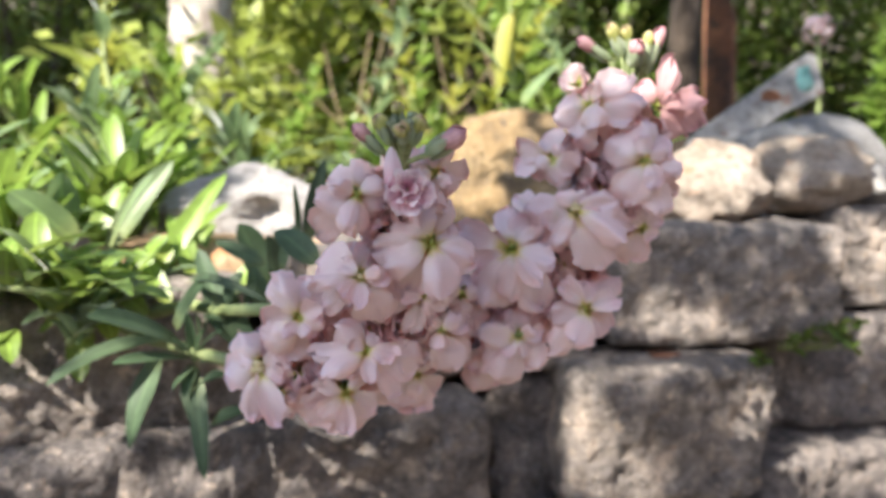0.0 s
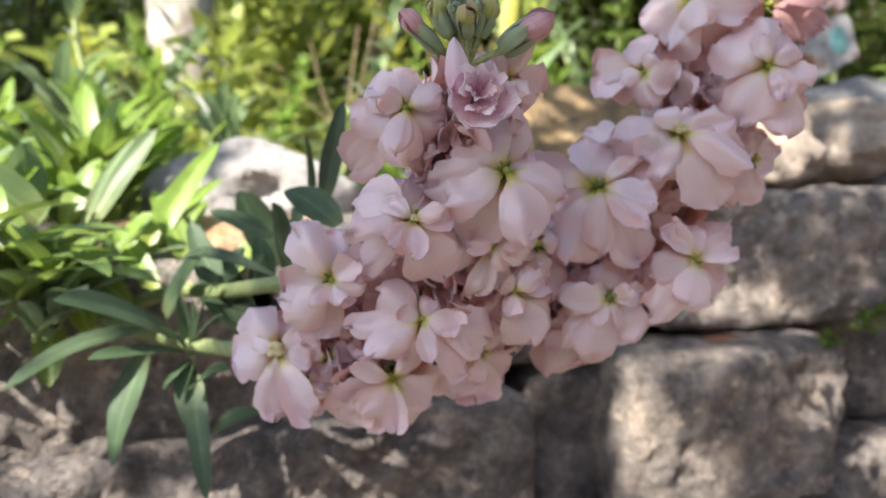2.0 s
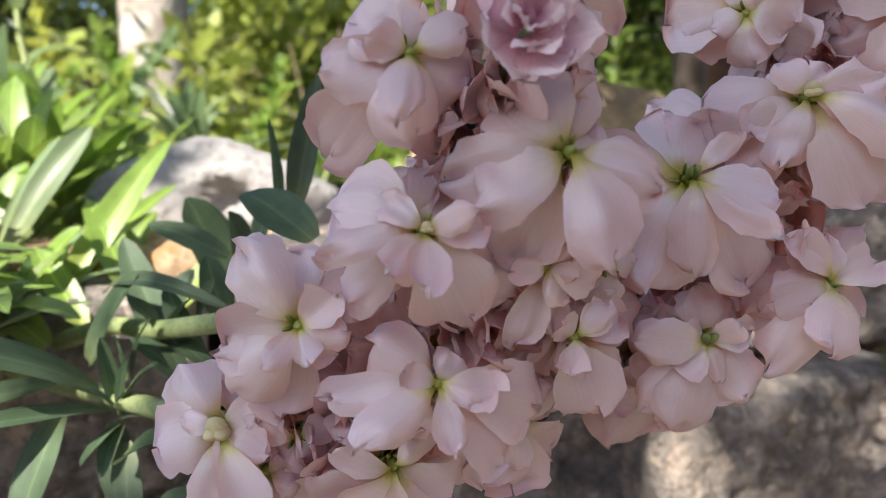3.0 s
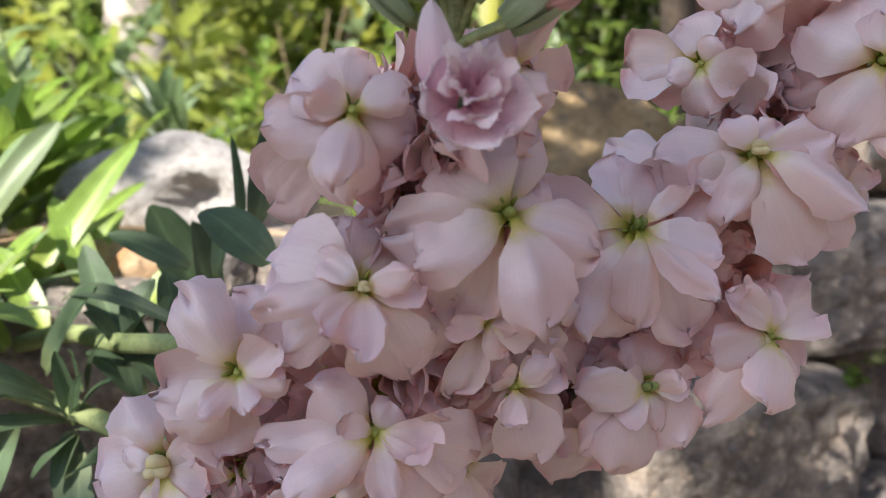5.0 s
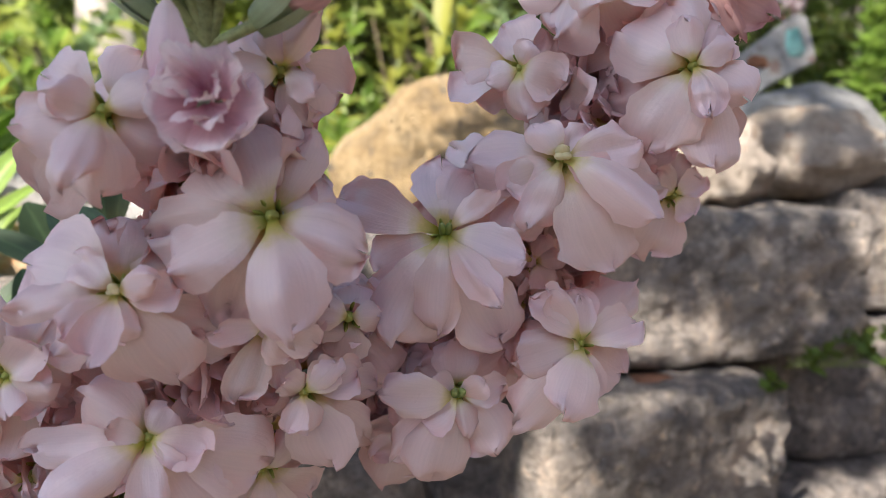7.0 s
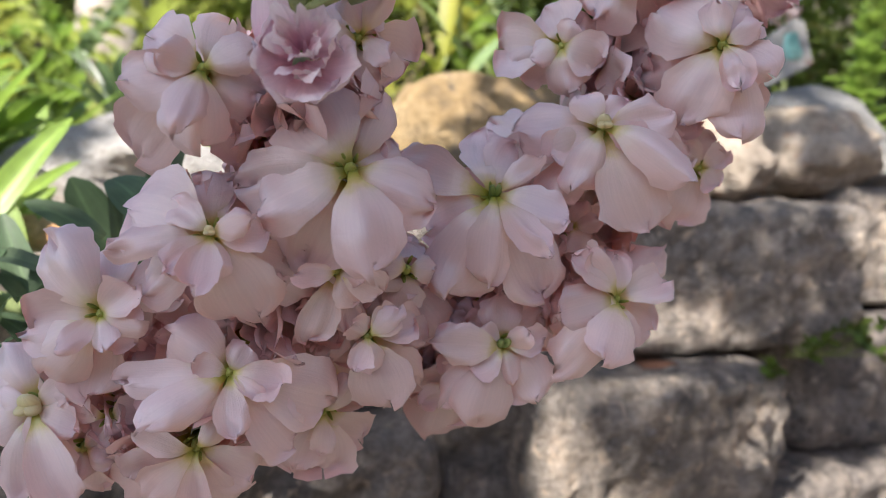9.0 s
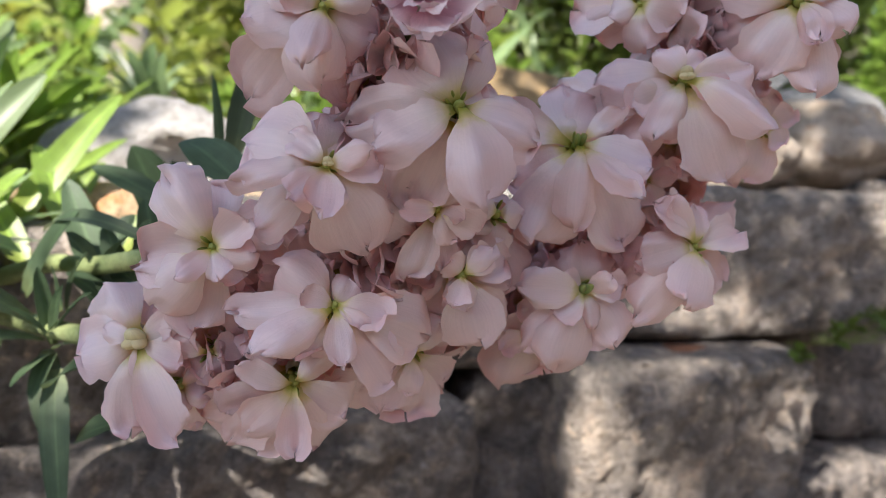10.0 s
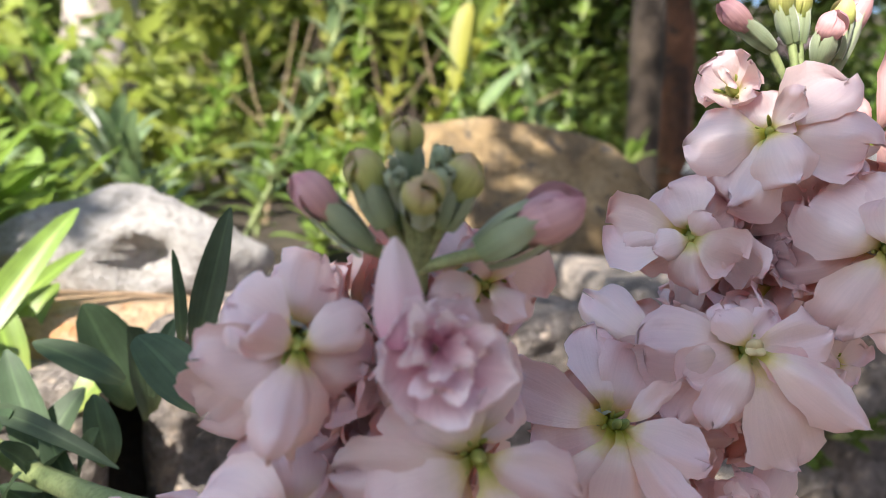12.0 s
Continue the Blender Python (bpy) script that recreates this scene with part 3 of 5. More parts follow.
flower((0.0525, 0.3200, 0.5746), (0.05, -1.00, 0.03),
       ("o", 91, 12.6, 12.3), ("u", 39, 6.9, 5.7), ("i", 176, 17.5, 10.9), ("o", -134, 21.4, 8.9), ("o", -106, 22.3, 15.7), ("o", -56, 16.8, 14.3), ("b", 20, 15.0, 14.3), ("i", -146, 9.8, 10.2), ("b", -137, 24.0, 13.6), pistil=0.0062)
flower((0.0130, 0.3000, 0.5955), (0.14, -0.99, -0.01),
       ("o", -109, 17.1, 8.4), ("o", -73, 16.1, 5.6), ("i", -23, 11.0, 8.2), ("b", -129, 14.0, 7.0), ("u", -26, 5.4, 4.7), ("b", -9, 21.5, 8.2))
flower((-0.0092, 0.2970, 0.5739), (0.22, -0.94, 0.27),
       ("o", 142, 15.0, 13.3), ("i", 62, 6.8, 6.9), ("o", -14, 24.3, 15.6), ("o", -179, 22.2, 8.1), ("i", -145, 19.7, 9.8), ("i", -88, 13.5, 6.9), ("o", -49, 22.0, 12.1), ("b", 24, 13.2, 10.4), ("b", -123, 12.3, 10.4), ("u", -41, 8.3, 3.7), ("b", 130, 13.5, 9.2))
flower((-0.0117, 0.2870, 0.6355), (0.17, -0.98, -0.03),
       ("o", 152, 11.7, 12.3), ("o", -170, 14.8, 11.8), ("b", 64, 12.0, 11.3), ("o", -19, 11.9, 11.3), ("i", -93, 15.1, 12.3), ("b", -132, 22.1, 13.9), ("b", -65, 17.8, 10.8), ("u", -106, 13.0, 8.2))
flower((0.0177, 0.2960, 0.6441), (0.34, -0.94, 0.02),
       ("o", -15, 13.1, 12.2), ("o", -60, 11.2, 10.5), ("b", 120, 10.8, 10.5), ("b", 64, 6.9, 6.6), ("b", -104, 9.6, 8.8))
flower((-0.0359, 0.2980, 0.5861), (0.01, -0.99, 0.10),
       ("o", 128, 20.1, 13.4), ("o", -166, 17.1, 13.4), ("b", 104, 15.4, 12.2), ("b", 36, 13.0, 12.2), ("i", -6, 9.7, 8.5), ("u", -70, 7.3, 6.1), ("u", -128, 8.4, 5.5), ("o", -136, 19.5, 14.0), ("o", -38, 8.7, 9.8), ("b", -106, 20.2, 13.4))
flower((-0.0561, 0.3120, 0.5625), (-0.01, -0.99, 0.17),
       ("o", 129, 17.4, 14.0), ("o", -169, 16.0, 16.7), ("o", -92, 22.3, 16.7), ("i", -66, 25.0, 11.3), ("o", -14, 11.2, 12.0), ("b", 78, 9.9, 9.3), knob=0.0025)
flower((-0.0194, 0.3080, 0.5533), (0.11, -0.98, -0.17),
       ("b", -163, 28.8, 9.3), ("o", -152, 19.5, 12.6), ("o", -135, 22.8, 10.0), ("o", -113, 20.4, 10.6), ("o", -80, 20.4, 14.0), ("o", -43, 16.2, 14.6), ("b", -23, 22.8, 12.0), ("i", -138, 15.9, 10.6), ("b", -148, 28.4, 13.3))
flower((0.0084, 0.3180, 0.5584), (0.14, -0.96, -0.24),
       ("o", -112, 17.4, 13.5), ("o", -87, 20.5, 15.6), ("o", -55, 17.2, 14.2), ("b", -118, 13.3, 12.8), ("b", -29, 12.0, 8.5), ("b", -119, 24.6, 11.4))
flower((0.0411, 0.3300, 0.5619), (-0.06, -0.96, -0.27),
       ("o", -111, 20.9, 18.3), ("o", -71, 14.1, 16.8), ("o", -26, 14.0, 13.8), ("b", -130, 17.0, 13.8))
flower((0.0195, 0.3050, 0.5800), (0.09, -1.00, 0.02),
       ("o", -105, 7.1, 6.7), ("o", -70, 17.7, 15.3), ("b", -45, 20.4, 11.0), ("u", 131, 5.1, 7.4), ("o", 19, 12.2, 8.6), ("b", -14, 16.2, 10.4))
flower((0.0284, 0.3120, 0.5945), (0.13, -0.98, 0.18),
       ("o", -39, 6.3, 10.8), ("o", -99, 9.5, 10.2), ("b", -159, 5.2, 7.6), ("b", -117, 13.6, 11.5), ("b", 81, 7.3, 10.2), ("b", 24, 7.7, 8.9))
flower((0.0820, 0.3270, 0.6733), (-0.52, -0.84, 0.16),
       ("o", -171, 17.3, 15.9), ("o", 104, 9.8, 9.5), ("o", 44, 18.6, 14.6), ("o", -5, 19.7, 15.9), ("o", -119, 16.5, 17.8), ("i", -62, 13.2, 12.7), ("u", 33, 4.8, 6.4), ("b", 146, 11.7, 11.4), ("b", -45, 15.8, 14.0))
flower((0.0776, 0.3380, 0.6833), (-0.75, -0.61, 0.26),
       ("c", 163, 5.6, 10.1), ("c", 112, 7.5, 10.8), ("c", 45, 6.7, 10.1), ("c", -17, 7.8, 9.4), ("c", -122, 5.0, 9.4), ("k", 45, 2.1, 6.7), full=False, label="young peach pink blossom on its own stalk")
flower((0.0898, 0.3450, 0.6551), (-0.28, -0.96, -0.05),
       ("o", 61, 5.7, 9.1), ("o", -53, 3.9, 9.1), ("o", -80, 9.9, 13.6), ("b", -134, 11.8, 9.1), ("b", 44, 11.0, 12.1))
flower((0.1096, 0.3400, 0.6199), (0.03, -1.00, -0.08),
       ("o", -106, 16.7, 15.2), ("o", -48, 7.0, 15.2), ("o", 45, 9.7, 13.6), ("b", -89, 12.2, 12.1))
flower((0.0680, 0.3350, 0.6218), (-0.28, -0.96, 0.01),
       ("o", -140, 9.2, 13.1), ("o", -100, 14.1, 11.6), ("b", 161, 13.2, 11.6), ("b", 150, 23.4, 11.6), ("b", -79, 15.1, 10.2))
flower((0.0729, 0.3350, 0.6036), (-0.11, -0.99, 0.11),
       ("o", -150, 7.6, 11.8), ("o", 8, 5.8, 11.8), ("o", -90, 6.6, 13.2), ("b", -107, 13.4, 10.3))
flower((0.1144, 0.3380, 0.6736), (0.08, -1.00, 0.01),
       ("o", 131, 12.0, 12.8), ("o", 71, 21.4, 11.8), ("i", 24, 19.0, 5.4), ("i", 3, 19.3, 6.9), ("o", -43, 19.2, 13.6), ("o", -20, 22.3, 12.3), ("u", 35, 7.1, 5.9), full=False, material=YOUNG, label="young peach pink blossom on its own stalk")
flower((-0.0484, 0.3180, 0.5496), (0.05, -0.99, -0.09),
       ("o", -113, 13.9, 15.3), ("o", -79, 13.2, 11.1), ("b", -145, 13.1, 9.7), ("b", -63, 12.1, 11.1))
flower((-0.0206, 0.3150, 0.5785), (0.16, -0.98, 0.14),
       ("o", 134, 11.3, 12.3), ("o", 9, 16.4, 16.4), ("b", -155, 19.0, 12.3), ("o", -8, 21.9, 15.0), ("b", -101, 21.0, 15.0), ("b", -53, 25.1, 16.4))
flower((0.0239, 0.3250, 0.5895), (-0.09, -0.99, 0.07),
       ("o", -25, 9.8, 14.6), ("o", 68, 11.1, 14.6), ("o", -119, 8.5, 11.7), ("o", -50, 18.6, 14.6), ("b", 10, 19.6, 13.2))
flower((-0.0399, 0.3120, 0.5596), (0.06, -1.00, 0.03),
       ("b", 102, 10.4, 9.4), ("o", -142, 6.2, 14.8), ("o", -71, 8.4, 12.1), ("b", -34, 11.8, 13.4))


def half_open(at, facing):
    """A blossom that is just unfurling: rings of cupped petals round a deep rose throat, one petal standing up behind."""
    rng = random.Random(31)
    axes = frame_of(facing)
    x, y, z = axes
    at = Vector(at)
    bm = bmesh.new()
    tube(bm, [at - z * 0.018, at - z * 0.013, at - z * 0.008], [0.0012, 0.0028, 0.0024], 8)
    body = part("blossom", bm, SEPAL, plant, "half-open deeper pink blossom")
    rings = ((0.0078, 0.0016, -0.0060, 5, 54, 0.0008), (0.0054, 0.0030, -0.0045, 5, 44, 0.0012), (0.0032, 0.0026, -0.0040, 5, 44, 0.0010))
    for ring, (radius, rim, floor, count, span, curl) in enumerate(rings):
        for k in range(count):
            a = 360 * k / count + 37 * ring + rng.uniform(-24, 24)
            phase, tall = rng.uniform(0, 6.28), rng.uniform(-0.0022, 0.0022)
            nudge = y * 0.0008 * ring + x * rng.uniform(-0.0008, 0.0008) * ring
            stretch = 1.18 if ring == 0 and math.cos(radians(a)) > 0.7 else rng.uniform(0.92, 1.06)
            rows = []
            for j in range(11):
                v = j / 10
                row = []
                for i in range(11):
                    u = i / 5 - 1
                    turn = radians(a + span * u * (0.55 + 0.45 * math.sin(math.pi * min(1, v * 0.8))))
                    top = rim + tall - 0.0026 * u * u * (0.6 + 0.4 * math.sin(phase)) + 0.0007 * math.sin(5 * u + phase)
                    far = radius * stretch * (0.22 + 0.78 * math.sin(0.5 * math.pi * min(1, v * 1.15)) ** 0.8) + curl * max(0.0, v - 0.72) / 0.28 * (0.5 + math.sin(3 * u + phase)) + 0.0014 * v * noise.noise(Vector((u * 3, v * 4, phase * 7)))
                    row.append(at + nudge + (x * math.cos(turn) + y * math.sin(turn)) * far + z * (floor + (top - floor) * v ** 0.9))
                rows.append(row)
            bm = bmesh.new()
            sheet(bm, rows)
            part("petal", bm, HALF, body)
    bm = bmesh.new()
    sheet(bm, leaf_rows(at - x * 0.0048 + y * 0.0010 - z * 0.001, at - x * 0.0058 + y * 0.0165 - z * 0.002, 0.0072, 0.05, z, rng, -0.5, 10, 6, 0.62))
    part("petal", bm, HALF, body)


half_open((0.0082, 0.2745, 0.6372), (0.05, -0.97, 0.20))

# the far side of both spikes, procedurally
fill = random.Random(77)
AXIS_A = bend([(-0.030, 0.322, 0.560), (-0.001, 0.316, 0.585), (0.005, 0.310, 0.611), (0.006, 0.302, 0.634)], 6)
AXIS_B = bend([(0.020, 0.350, 0.568), (0.051, 0.352, 0.572), (0.077, 0.350, 0.604), (0.092, 0.346, 0.638), (0.100, 0.344, 0.664)], 6)
for axis, step in ((AXIS_A, 2), (AXIS_B, 2)):
    for k in range(0, len(axis), step):
        for side in (60, 140, 220):
            a = radians(side - 45 + fill.uniform(-28, 28) + (35 if k % 4 else 0))
            d = Vector((math.cos(a), 0.85 * math.sin(a), fill.uniform(-0.35, 0.25)))
            if d.y < -0.1:
                continue
            turn = fill.uniform(0, 60)
            flower(axis[k] + d * 0.013, d, *[("o", turn + 60 * i + fill.uniform(-12, 12), fill.uniform(14, 18), fill.uniform(12, 15)) for i in range(6)])


def leaf(p0, p1, width, arch, material, parent=None, label=""):
    rng = random.Random(round(p0[0] * 9999 + p1[2] * 777))
    bm = bmesh.new()
    lean = Vector((rng.uniform(-0.4, 0.4), -0.55, 0.8))
    sheet(bm, leaf_rows(p0, p1, width, arch, lean, rng, rng.uniform(0.15, 0.4)))
    return part("leaf", bm, material, parent or plant, label or ("felted grey-green leaf" if material == LEAF else "sunlit yellow-green leaf"))


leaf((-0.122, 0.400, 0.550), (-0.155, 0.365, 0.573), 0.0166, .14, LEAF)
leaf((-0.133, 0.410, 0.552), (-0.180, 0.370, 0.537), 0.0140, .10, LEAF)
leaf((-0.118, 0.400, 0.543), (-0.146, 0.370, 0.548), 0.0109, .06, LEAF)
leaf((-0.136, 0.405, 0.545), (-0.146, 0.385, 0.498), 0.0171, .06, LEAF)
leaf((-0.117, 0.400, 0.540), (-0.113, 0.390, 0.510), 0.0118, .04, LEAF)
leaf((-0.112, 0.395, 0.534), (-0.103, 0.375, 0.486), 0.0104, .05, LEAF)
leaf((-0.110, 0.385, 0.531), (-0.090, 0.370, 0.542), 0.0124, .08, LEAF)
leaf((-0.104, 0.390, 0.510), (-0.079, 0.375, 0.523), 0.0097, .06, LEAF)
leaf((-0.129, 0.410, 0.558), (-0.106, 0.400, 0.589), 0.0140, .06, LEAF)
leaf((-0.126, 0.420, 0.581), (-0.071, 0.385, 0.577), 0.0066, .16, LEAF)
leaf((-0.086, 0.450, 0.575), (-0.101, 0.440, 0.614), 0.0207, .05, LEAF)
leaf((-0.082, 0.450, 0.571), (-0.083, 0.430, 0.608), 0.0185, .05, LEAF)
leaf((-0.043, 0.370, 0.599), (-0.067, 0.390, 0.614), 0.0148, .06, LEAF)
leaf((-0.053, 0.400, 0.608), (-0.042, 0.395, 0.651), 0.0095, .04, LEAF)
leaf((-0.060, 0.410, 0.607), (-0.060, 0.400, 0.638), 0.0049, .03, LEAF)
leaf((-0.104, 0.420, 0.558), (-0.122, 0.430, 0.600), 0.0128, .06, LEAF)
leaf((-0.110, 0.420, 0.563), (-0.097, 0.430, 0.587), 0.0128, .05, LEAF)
leaf((-0.190, 0.500, 0.580), (-0.164, 0.480, 0.603), 0.0163, .05, SUNLEAF)
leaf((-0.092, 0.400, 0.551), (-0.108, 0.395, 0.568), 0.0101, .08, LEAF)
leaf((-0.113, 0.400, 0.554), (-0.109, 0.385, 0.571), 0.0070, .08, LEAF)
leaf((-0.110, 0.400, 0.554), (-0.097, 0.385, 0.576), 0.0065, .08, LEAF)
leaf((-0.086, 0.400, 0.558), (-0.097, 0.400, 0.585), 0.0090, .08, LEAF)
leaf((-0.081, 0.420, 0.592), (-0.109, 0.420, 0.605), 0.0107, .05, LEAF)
leaf((-0.214, 0.470, 0.601), (-0.224, 0.420, 0.633), 0.0221, .05, SUNLEAF)
leaf((-0.238, 0.500, 0.605), (-0.227, 0.480, 0.644), 0.0214, .04, SUNLEAF)
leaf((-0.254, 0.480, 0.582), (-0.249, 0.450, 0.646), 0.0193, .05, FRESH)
leaf((-0.207, 0.500, 0.593), (-0.170, 0.520, 0.652), 0.0177, .05, SUNLEAF)
leaf((-0.170, 0.480, 0.575), (-0.133, 0.520, 0.643), 0.0151, .06, FRESH)
leaf((-0.167, 0.500, 0.588), (-0.138, 0.540, 0.622), 0.0110, .04, FRESH)
leaf((-0.278, 0.600, 0.631), (-0.227, 0.600, 0.680), 0.0264, .06, SUNLEAF)
leaf((-0.216, 0.450, 0.560), (-0.221, 0.400, 0.587), 0.0140, .06, FRESH)
leaf((-0.202, 0.440, 0.560), (-0.203, 0.410, 0.555), 0.0134, .06, FRESH)
leaf((-0.190, 0.430, 0.552), (-0.184, 0.410, 0.527), 0.0158, .05, FRESH)
leaf((-0.230, 0.420, 0.556), (-0.216, 0.400, 0.540), 0.0129, .05, FRESH)
leaf((-0.180, 0.470, 0.577), (-0.156, 0.470, 0.604), 0.0142, .05, FRESH)
leaf((-0.201, 0.460, 0.562), (-0.220, 0.430, 0.579), 0.0120, .06, FRESH)
leaf((-0.228, 0.520, 0.597), (-0.213, 0.540, 0.637), 0.0168, .05, FRESH)
leaf((-0.158, 0.440, 0.559), (-0.181, 0.440, 0.579), 0.0132, .05, FRESH)
leaf((-0.148, 0.450, 0.564), (-0.176, 0.470, 0.596), 0.0125, .05, FRESH)
leaf((-0.248, 0.500, 0.570), (-0.261, 0.480, 0.610), 0.0170, .05, FRESH)
leaf((-0.232, 0.440, 0.558), (-0.228, 0.400, 0.550), 0.0126, .05, FRESH)
leaf((-0.141, 0.480, 0.573), (-0.166, 0.500, 0.616), 0.0148, .05, FRESH)
leaf((-0.113, 0.460, 0.569), (-0.094, 0.470, 0.595), 0.0126, .05, FRESH)
leaf((-0.155, 0.500, 0.582), (-0.142, 0.520, 0.609), 0.0139, .05, FRESH)
leaf((-0.169, 0.420, 0.549), (-0.186, 0.440, 0.572), 0.0129, .05, FRESH)
leaf((-0.221, 0.459, 0.579), (-0.19, 0.443, 0.614), 0.0076, .05, SUNLEAF)
leaf((-0.197, 0.481, 0.596), (-0.169, 0.486, 0.644), 0.0096, .05, SUNLEAF)
leaf((-0.216, 0.448, 0.566), (-0.215, 0.426, 0.551), 0.0082, .05, SUNLEAF)
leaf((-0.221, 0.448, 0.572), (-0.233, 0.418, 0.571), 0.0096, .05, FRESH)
leaf((-0.183, 0.438, 0.566), (-0.169, 0.431, 0.594), 0.0103, .05, SUNLEAF)
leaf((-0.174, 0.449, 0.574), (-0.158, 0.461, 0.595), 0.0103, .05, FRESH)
leaf((-0.191, 0.438, 0.563), (-0.187, 0.416, 0.547), 0.0124, .05, SUNLEAF)
leaf((-0.216, 0.449, 0.574), (-0.182, 0.43, 0.584), 0.0069, .05, SUNLEAF)
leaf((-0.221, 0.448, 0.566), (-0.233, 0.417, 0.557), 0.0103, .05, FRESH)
leaf((-0.223, 0.459, 0.577), (-0.231, 0.431, 0.604), 0.0103, .05, SUNLEAF)
leaf((-0.241, 0.47, 0.586), (-0.223, 0.472, 0.611), 0.0089, .05, FRESH)
leaf((-0.169, 0.459, 0.577), (-0.159, 0.482, 0.603), 0.0082, .05, SUNLEAF)
leaf((-0.209, 0.448, 0.571), (-0.212, 0.42, 0.589), 0.0082, .05, FRESH)
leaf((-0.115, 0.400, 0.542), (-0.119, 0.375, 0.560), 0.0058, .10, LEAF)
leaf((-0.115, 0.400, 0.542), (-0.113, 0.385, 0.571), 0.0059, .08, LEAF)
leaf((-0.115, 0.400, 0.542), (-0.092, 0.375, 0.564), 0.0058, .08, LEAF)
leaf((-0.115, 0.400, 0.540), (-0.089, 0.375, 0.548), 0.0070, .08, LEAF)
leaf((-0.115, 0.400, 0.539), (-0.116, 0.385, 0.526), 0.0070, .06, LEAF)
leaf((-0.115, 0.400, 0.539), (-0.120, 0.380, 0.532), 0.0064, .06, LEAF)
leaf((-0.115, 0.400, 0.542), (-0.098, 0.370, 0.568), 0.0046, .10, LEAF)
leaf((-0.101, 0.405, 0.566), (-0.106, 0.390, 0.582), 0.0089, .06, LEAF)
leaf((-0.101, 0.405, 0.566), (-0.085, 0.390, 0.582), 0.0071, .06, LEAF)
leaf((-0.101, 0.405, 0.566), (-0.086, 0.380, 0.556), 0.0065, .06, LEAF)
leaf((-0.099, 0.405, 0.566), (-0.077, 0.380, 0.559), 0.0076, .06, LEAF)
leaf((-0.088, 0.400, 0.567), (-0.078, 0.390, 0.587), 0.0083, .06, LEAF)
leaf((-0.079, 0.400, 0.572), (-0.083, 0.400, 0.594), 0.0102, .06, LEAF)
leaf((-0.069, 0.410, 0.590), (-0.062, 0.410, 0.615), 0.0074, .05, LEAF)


def stalk(points, r0, r1, parent=None, name="stem", material=None, n=8):
    path = bend(points, n)
    bm = bmesh.new()
    tube(bm, path, [r0 + (r1 - r0) * k / (len(path) - 1) for k in range(len(path))])
    return part(name, bm, material or STEM, parent or plant)


def bud(base, tip, radius, material, hub, open_part=0.4, label="green bud in its calyx"):
    """A closed bud: four ribbed sepals round furled petals."""
    rng = random.Random(round(base[0] * 99999))
    base, tip, radius = Vector(base), Vector(tip), radius * 0.9
    axis = tip - base
    length = axis.length
    axes = frame_of(axis)
    x, y, z = axes
    stalk([hub, Vector(hub).lerp(base, 0.5) + z * 0.001, base + z * length * 0.05], 0.0010, 0.0011, name="bud_stalk")
    sleeve = radius * 0.74
    bm = bmesh.new()
    blob(bm, base + z * length * 0.34, (sleeve * 0.86, sleeve * 0.86, length * 0.36), axes, 12, 8)
    body = part("bud", bm, SEPAL, plant, label)
    reach = 1.0 - open_part
    for k in range(4):
        a = k * 1.5708 + rng.uniform(-0.2, 0.2)
        out, side = x * math.cos(a) + y * math.sin(a), y * math.cos(a) - x * math.sin(a)
        rows = []
        for j in range(9):
            v = j / 8
            swell = 0.45 + 0.65 * math.sin(math.pi * min(1, 0.15 + 0.62 * v)) + 0.18 * v ** 3
            half = sleeve * 0.72 * math.sin(math.pi * min(1, 0.16 + 0.80 * v)) ** 0.6
            rows.append([base + z * length * (0.01 + (reach + 0.08) * v) + out * (sleeve * swell - 0.22 * sleeve * u * u + (0.10 * sleeve if u == 0 else 0)) + side * u * half for u in (-1, -0.5, 0, 0.5, 1)])
        bm = bmesh.new()
        sheet(bm, rows)
        part("sepal", bm, SEPAL, body)
    start = reach * 0.80
    for k in range(6):
        a = k * 60 + rng.uniform(-15, 15)
        bm = bmesh.new()
        rows = []
        shell = 1.0 - 0.14 * (k % 2) - 0.09 * (k % 3)
        top = 1.0 - 0.10 * (k % 3)
        for j in range(10):
            v = j / 9
            fat = 0.66 + 0.34 * math.sin(math.pi / 2 * v / 0.5) if v < 0.5 else max(0.0, 1 - ((v - 0.5) / 0.51) ** 2.3) ** 0.5
            row = []
            for u in (-1, -0.5, 0, 0.5, 1):
                turn = radians(a + 52 * u + 26 * v)
                row.append(base + z * length * (start + (top - start) * (v - 0.05 * u * u * v)) + (x * math.cos(turn) + y * math.sin(turn)) * radius * shell * fat * (1.0 + 0.06 * u))
            rows.append(row)
        sheet(bm, rows)
        part("petal", bm, material, body)


# the two flowering stems
stalk([(-0.297, 0.55, 0.575), (-0.21, 0.47, 0.56), (-0.158, 0.425, 0.552), (-0.117, 0.40, 0.548), (-0.08, 0.36, 0.552), (-0.05, 0.33, 0.557), (-0.024, 0.322, 0.564), (-0.001, 0.316, 0.585), (0.005, 0.308, 0.611), (0.006, 0.298, 0.636), (0.006, 0.291, 0.649)], 0.0042, 0.0018)
stalk([(-0.17, 0.46, 0.555), (-0.13, 0.43, 0.567), (-0.101, 0.40, 0.57), (-0.063, 0.36, 0.578), (-0.036, 0.345, 0.580), (0.014, 0.350, 0.565), (0.051, 0.352, 0.572), (0.077, 0.352, 0.604), (0.094, 0.352, 0.638), (0.104, 0.352, 0.666), (0.104, 0.352, 0.684)], 0.0038, 0.0018)
HUB_A, HUB_B = (0.006, 0.2905, 0.647), (0.104, 0.352, 0.680)
bud((-0.0015, 0.286, 0.6505), (-0.0125, 0.283, 0.6610), 0.0034, YOUNG, HUB_A, 0.38, "dusky pink bud in a grey-green calyx")
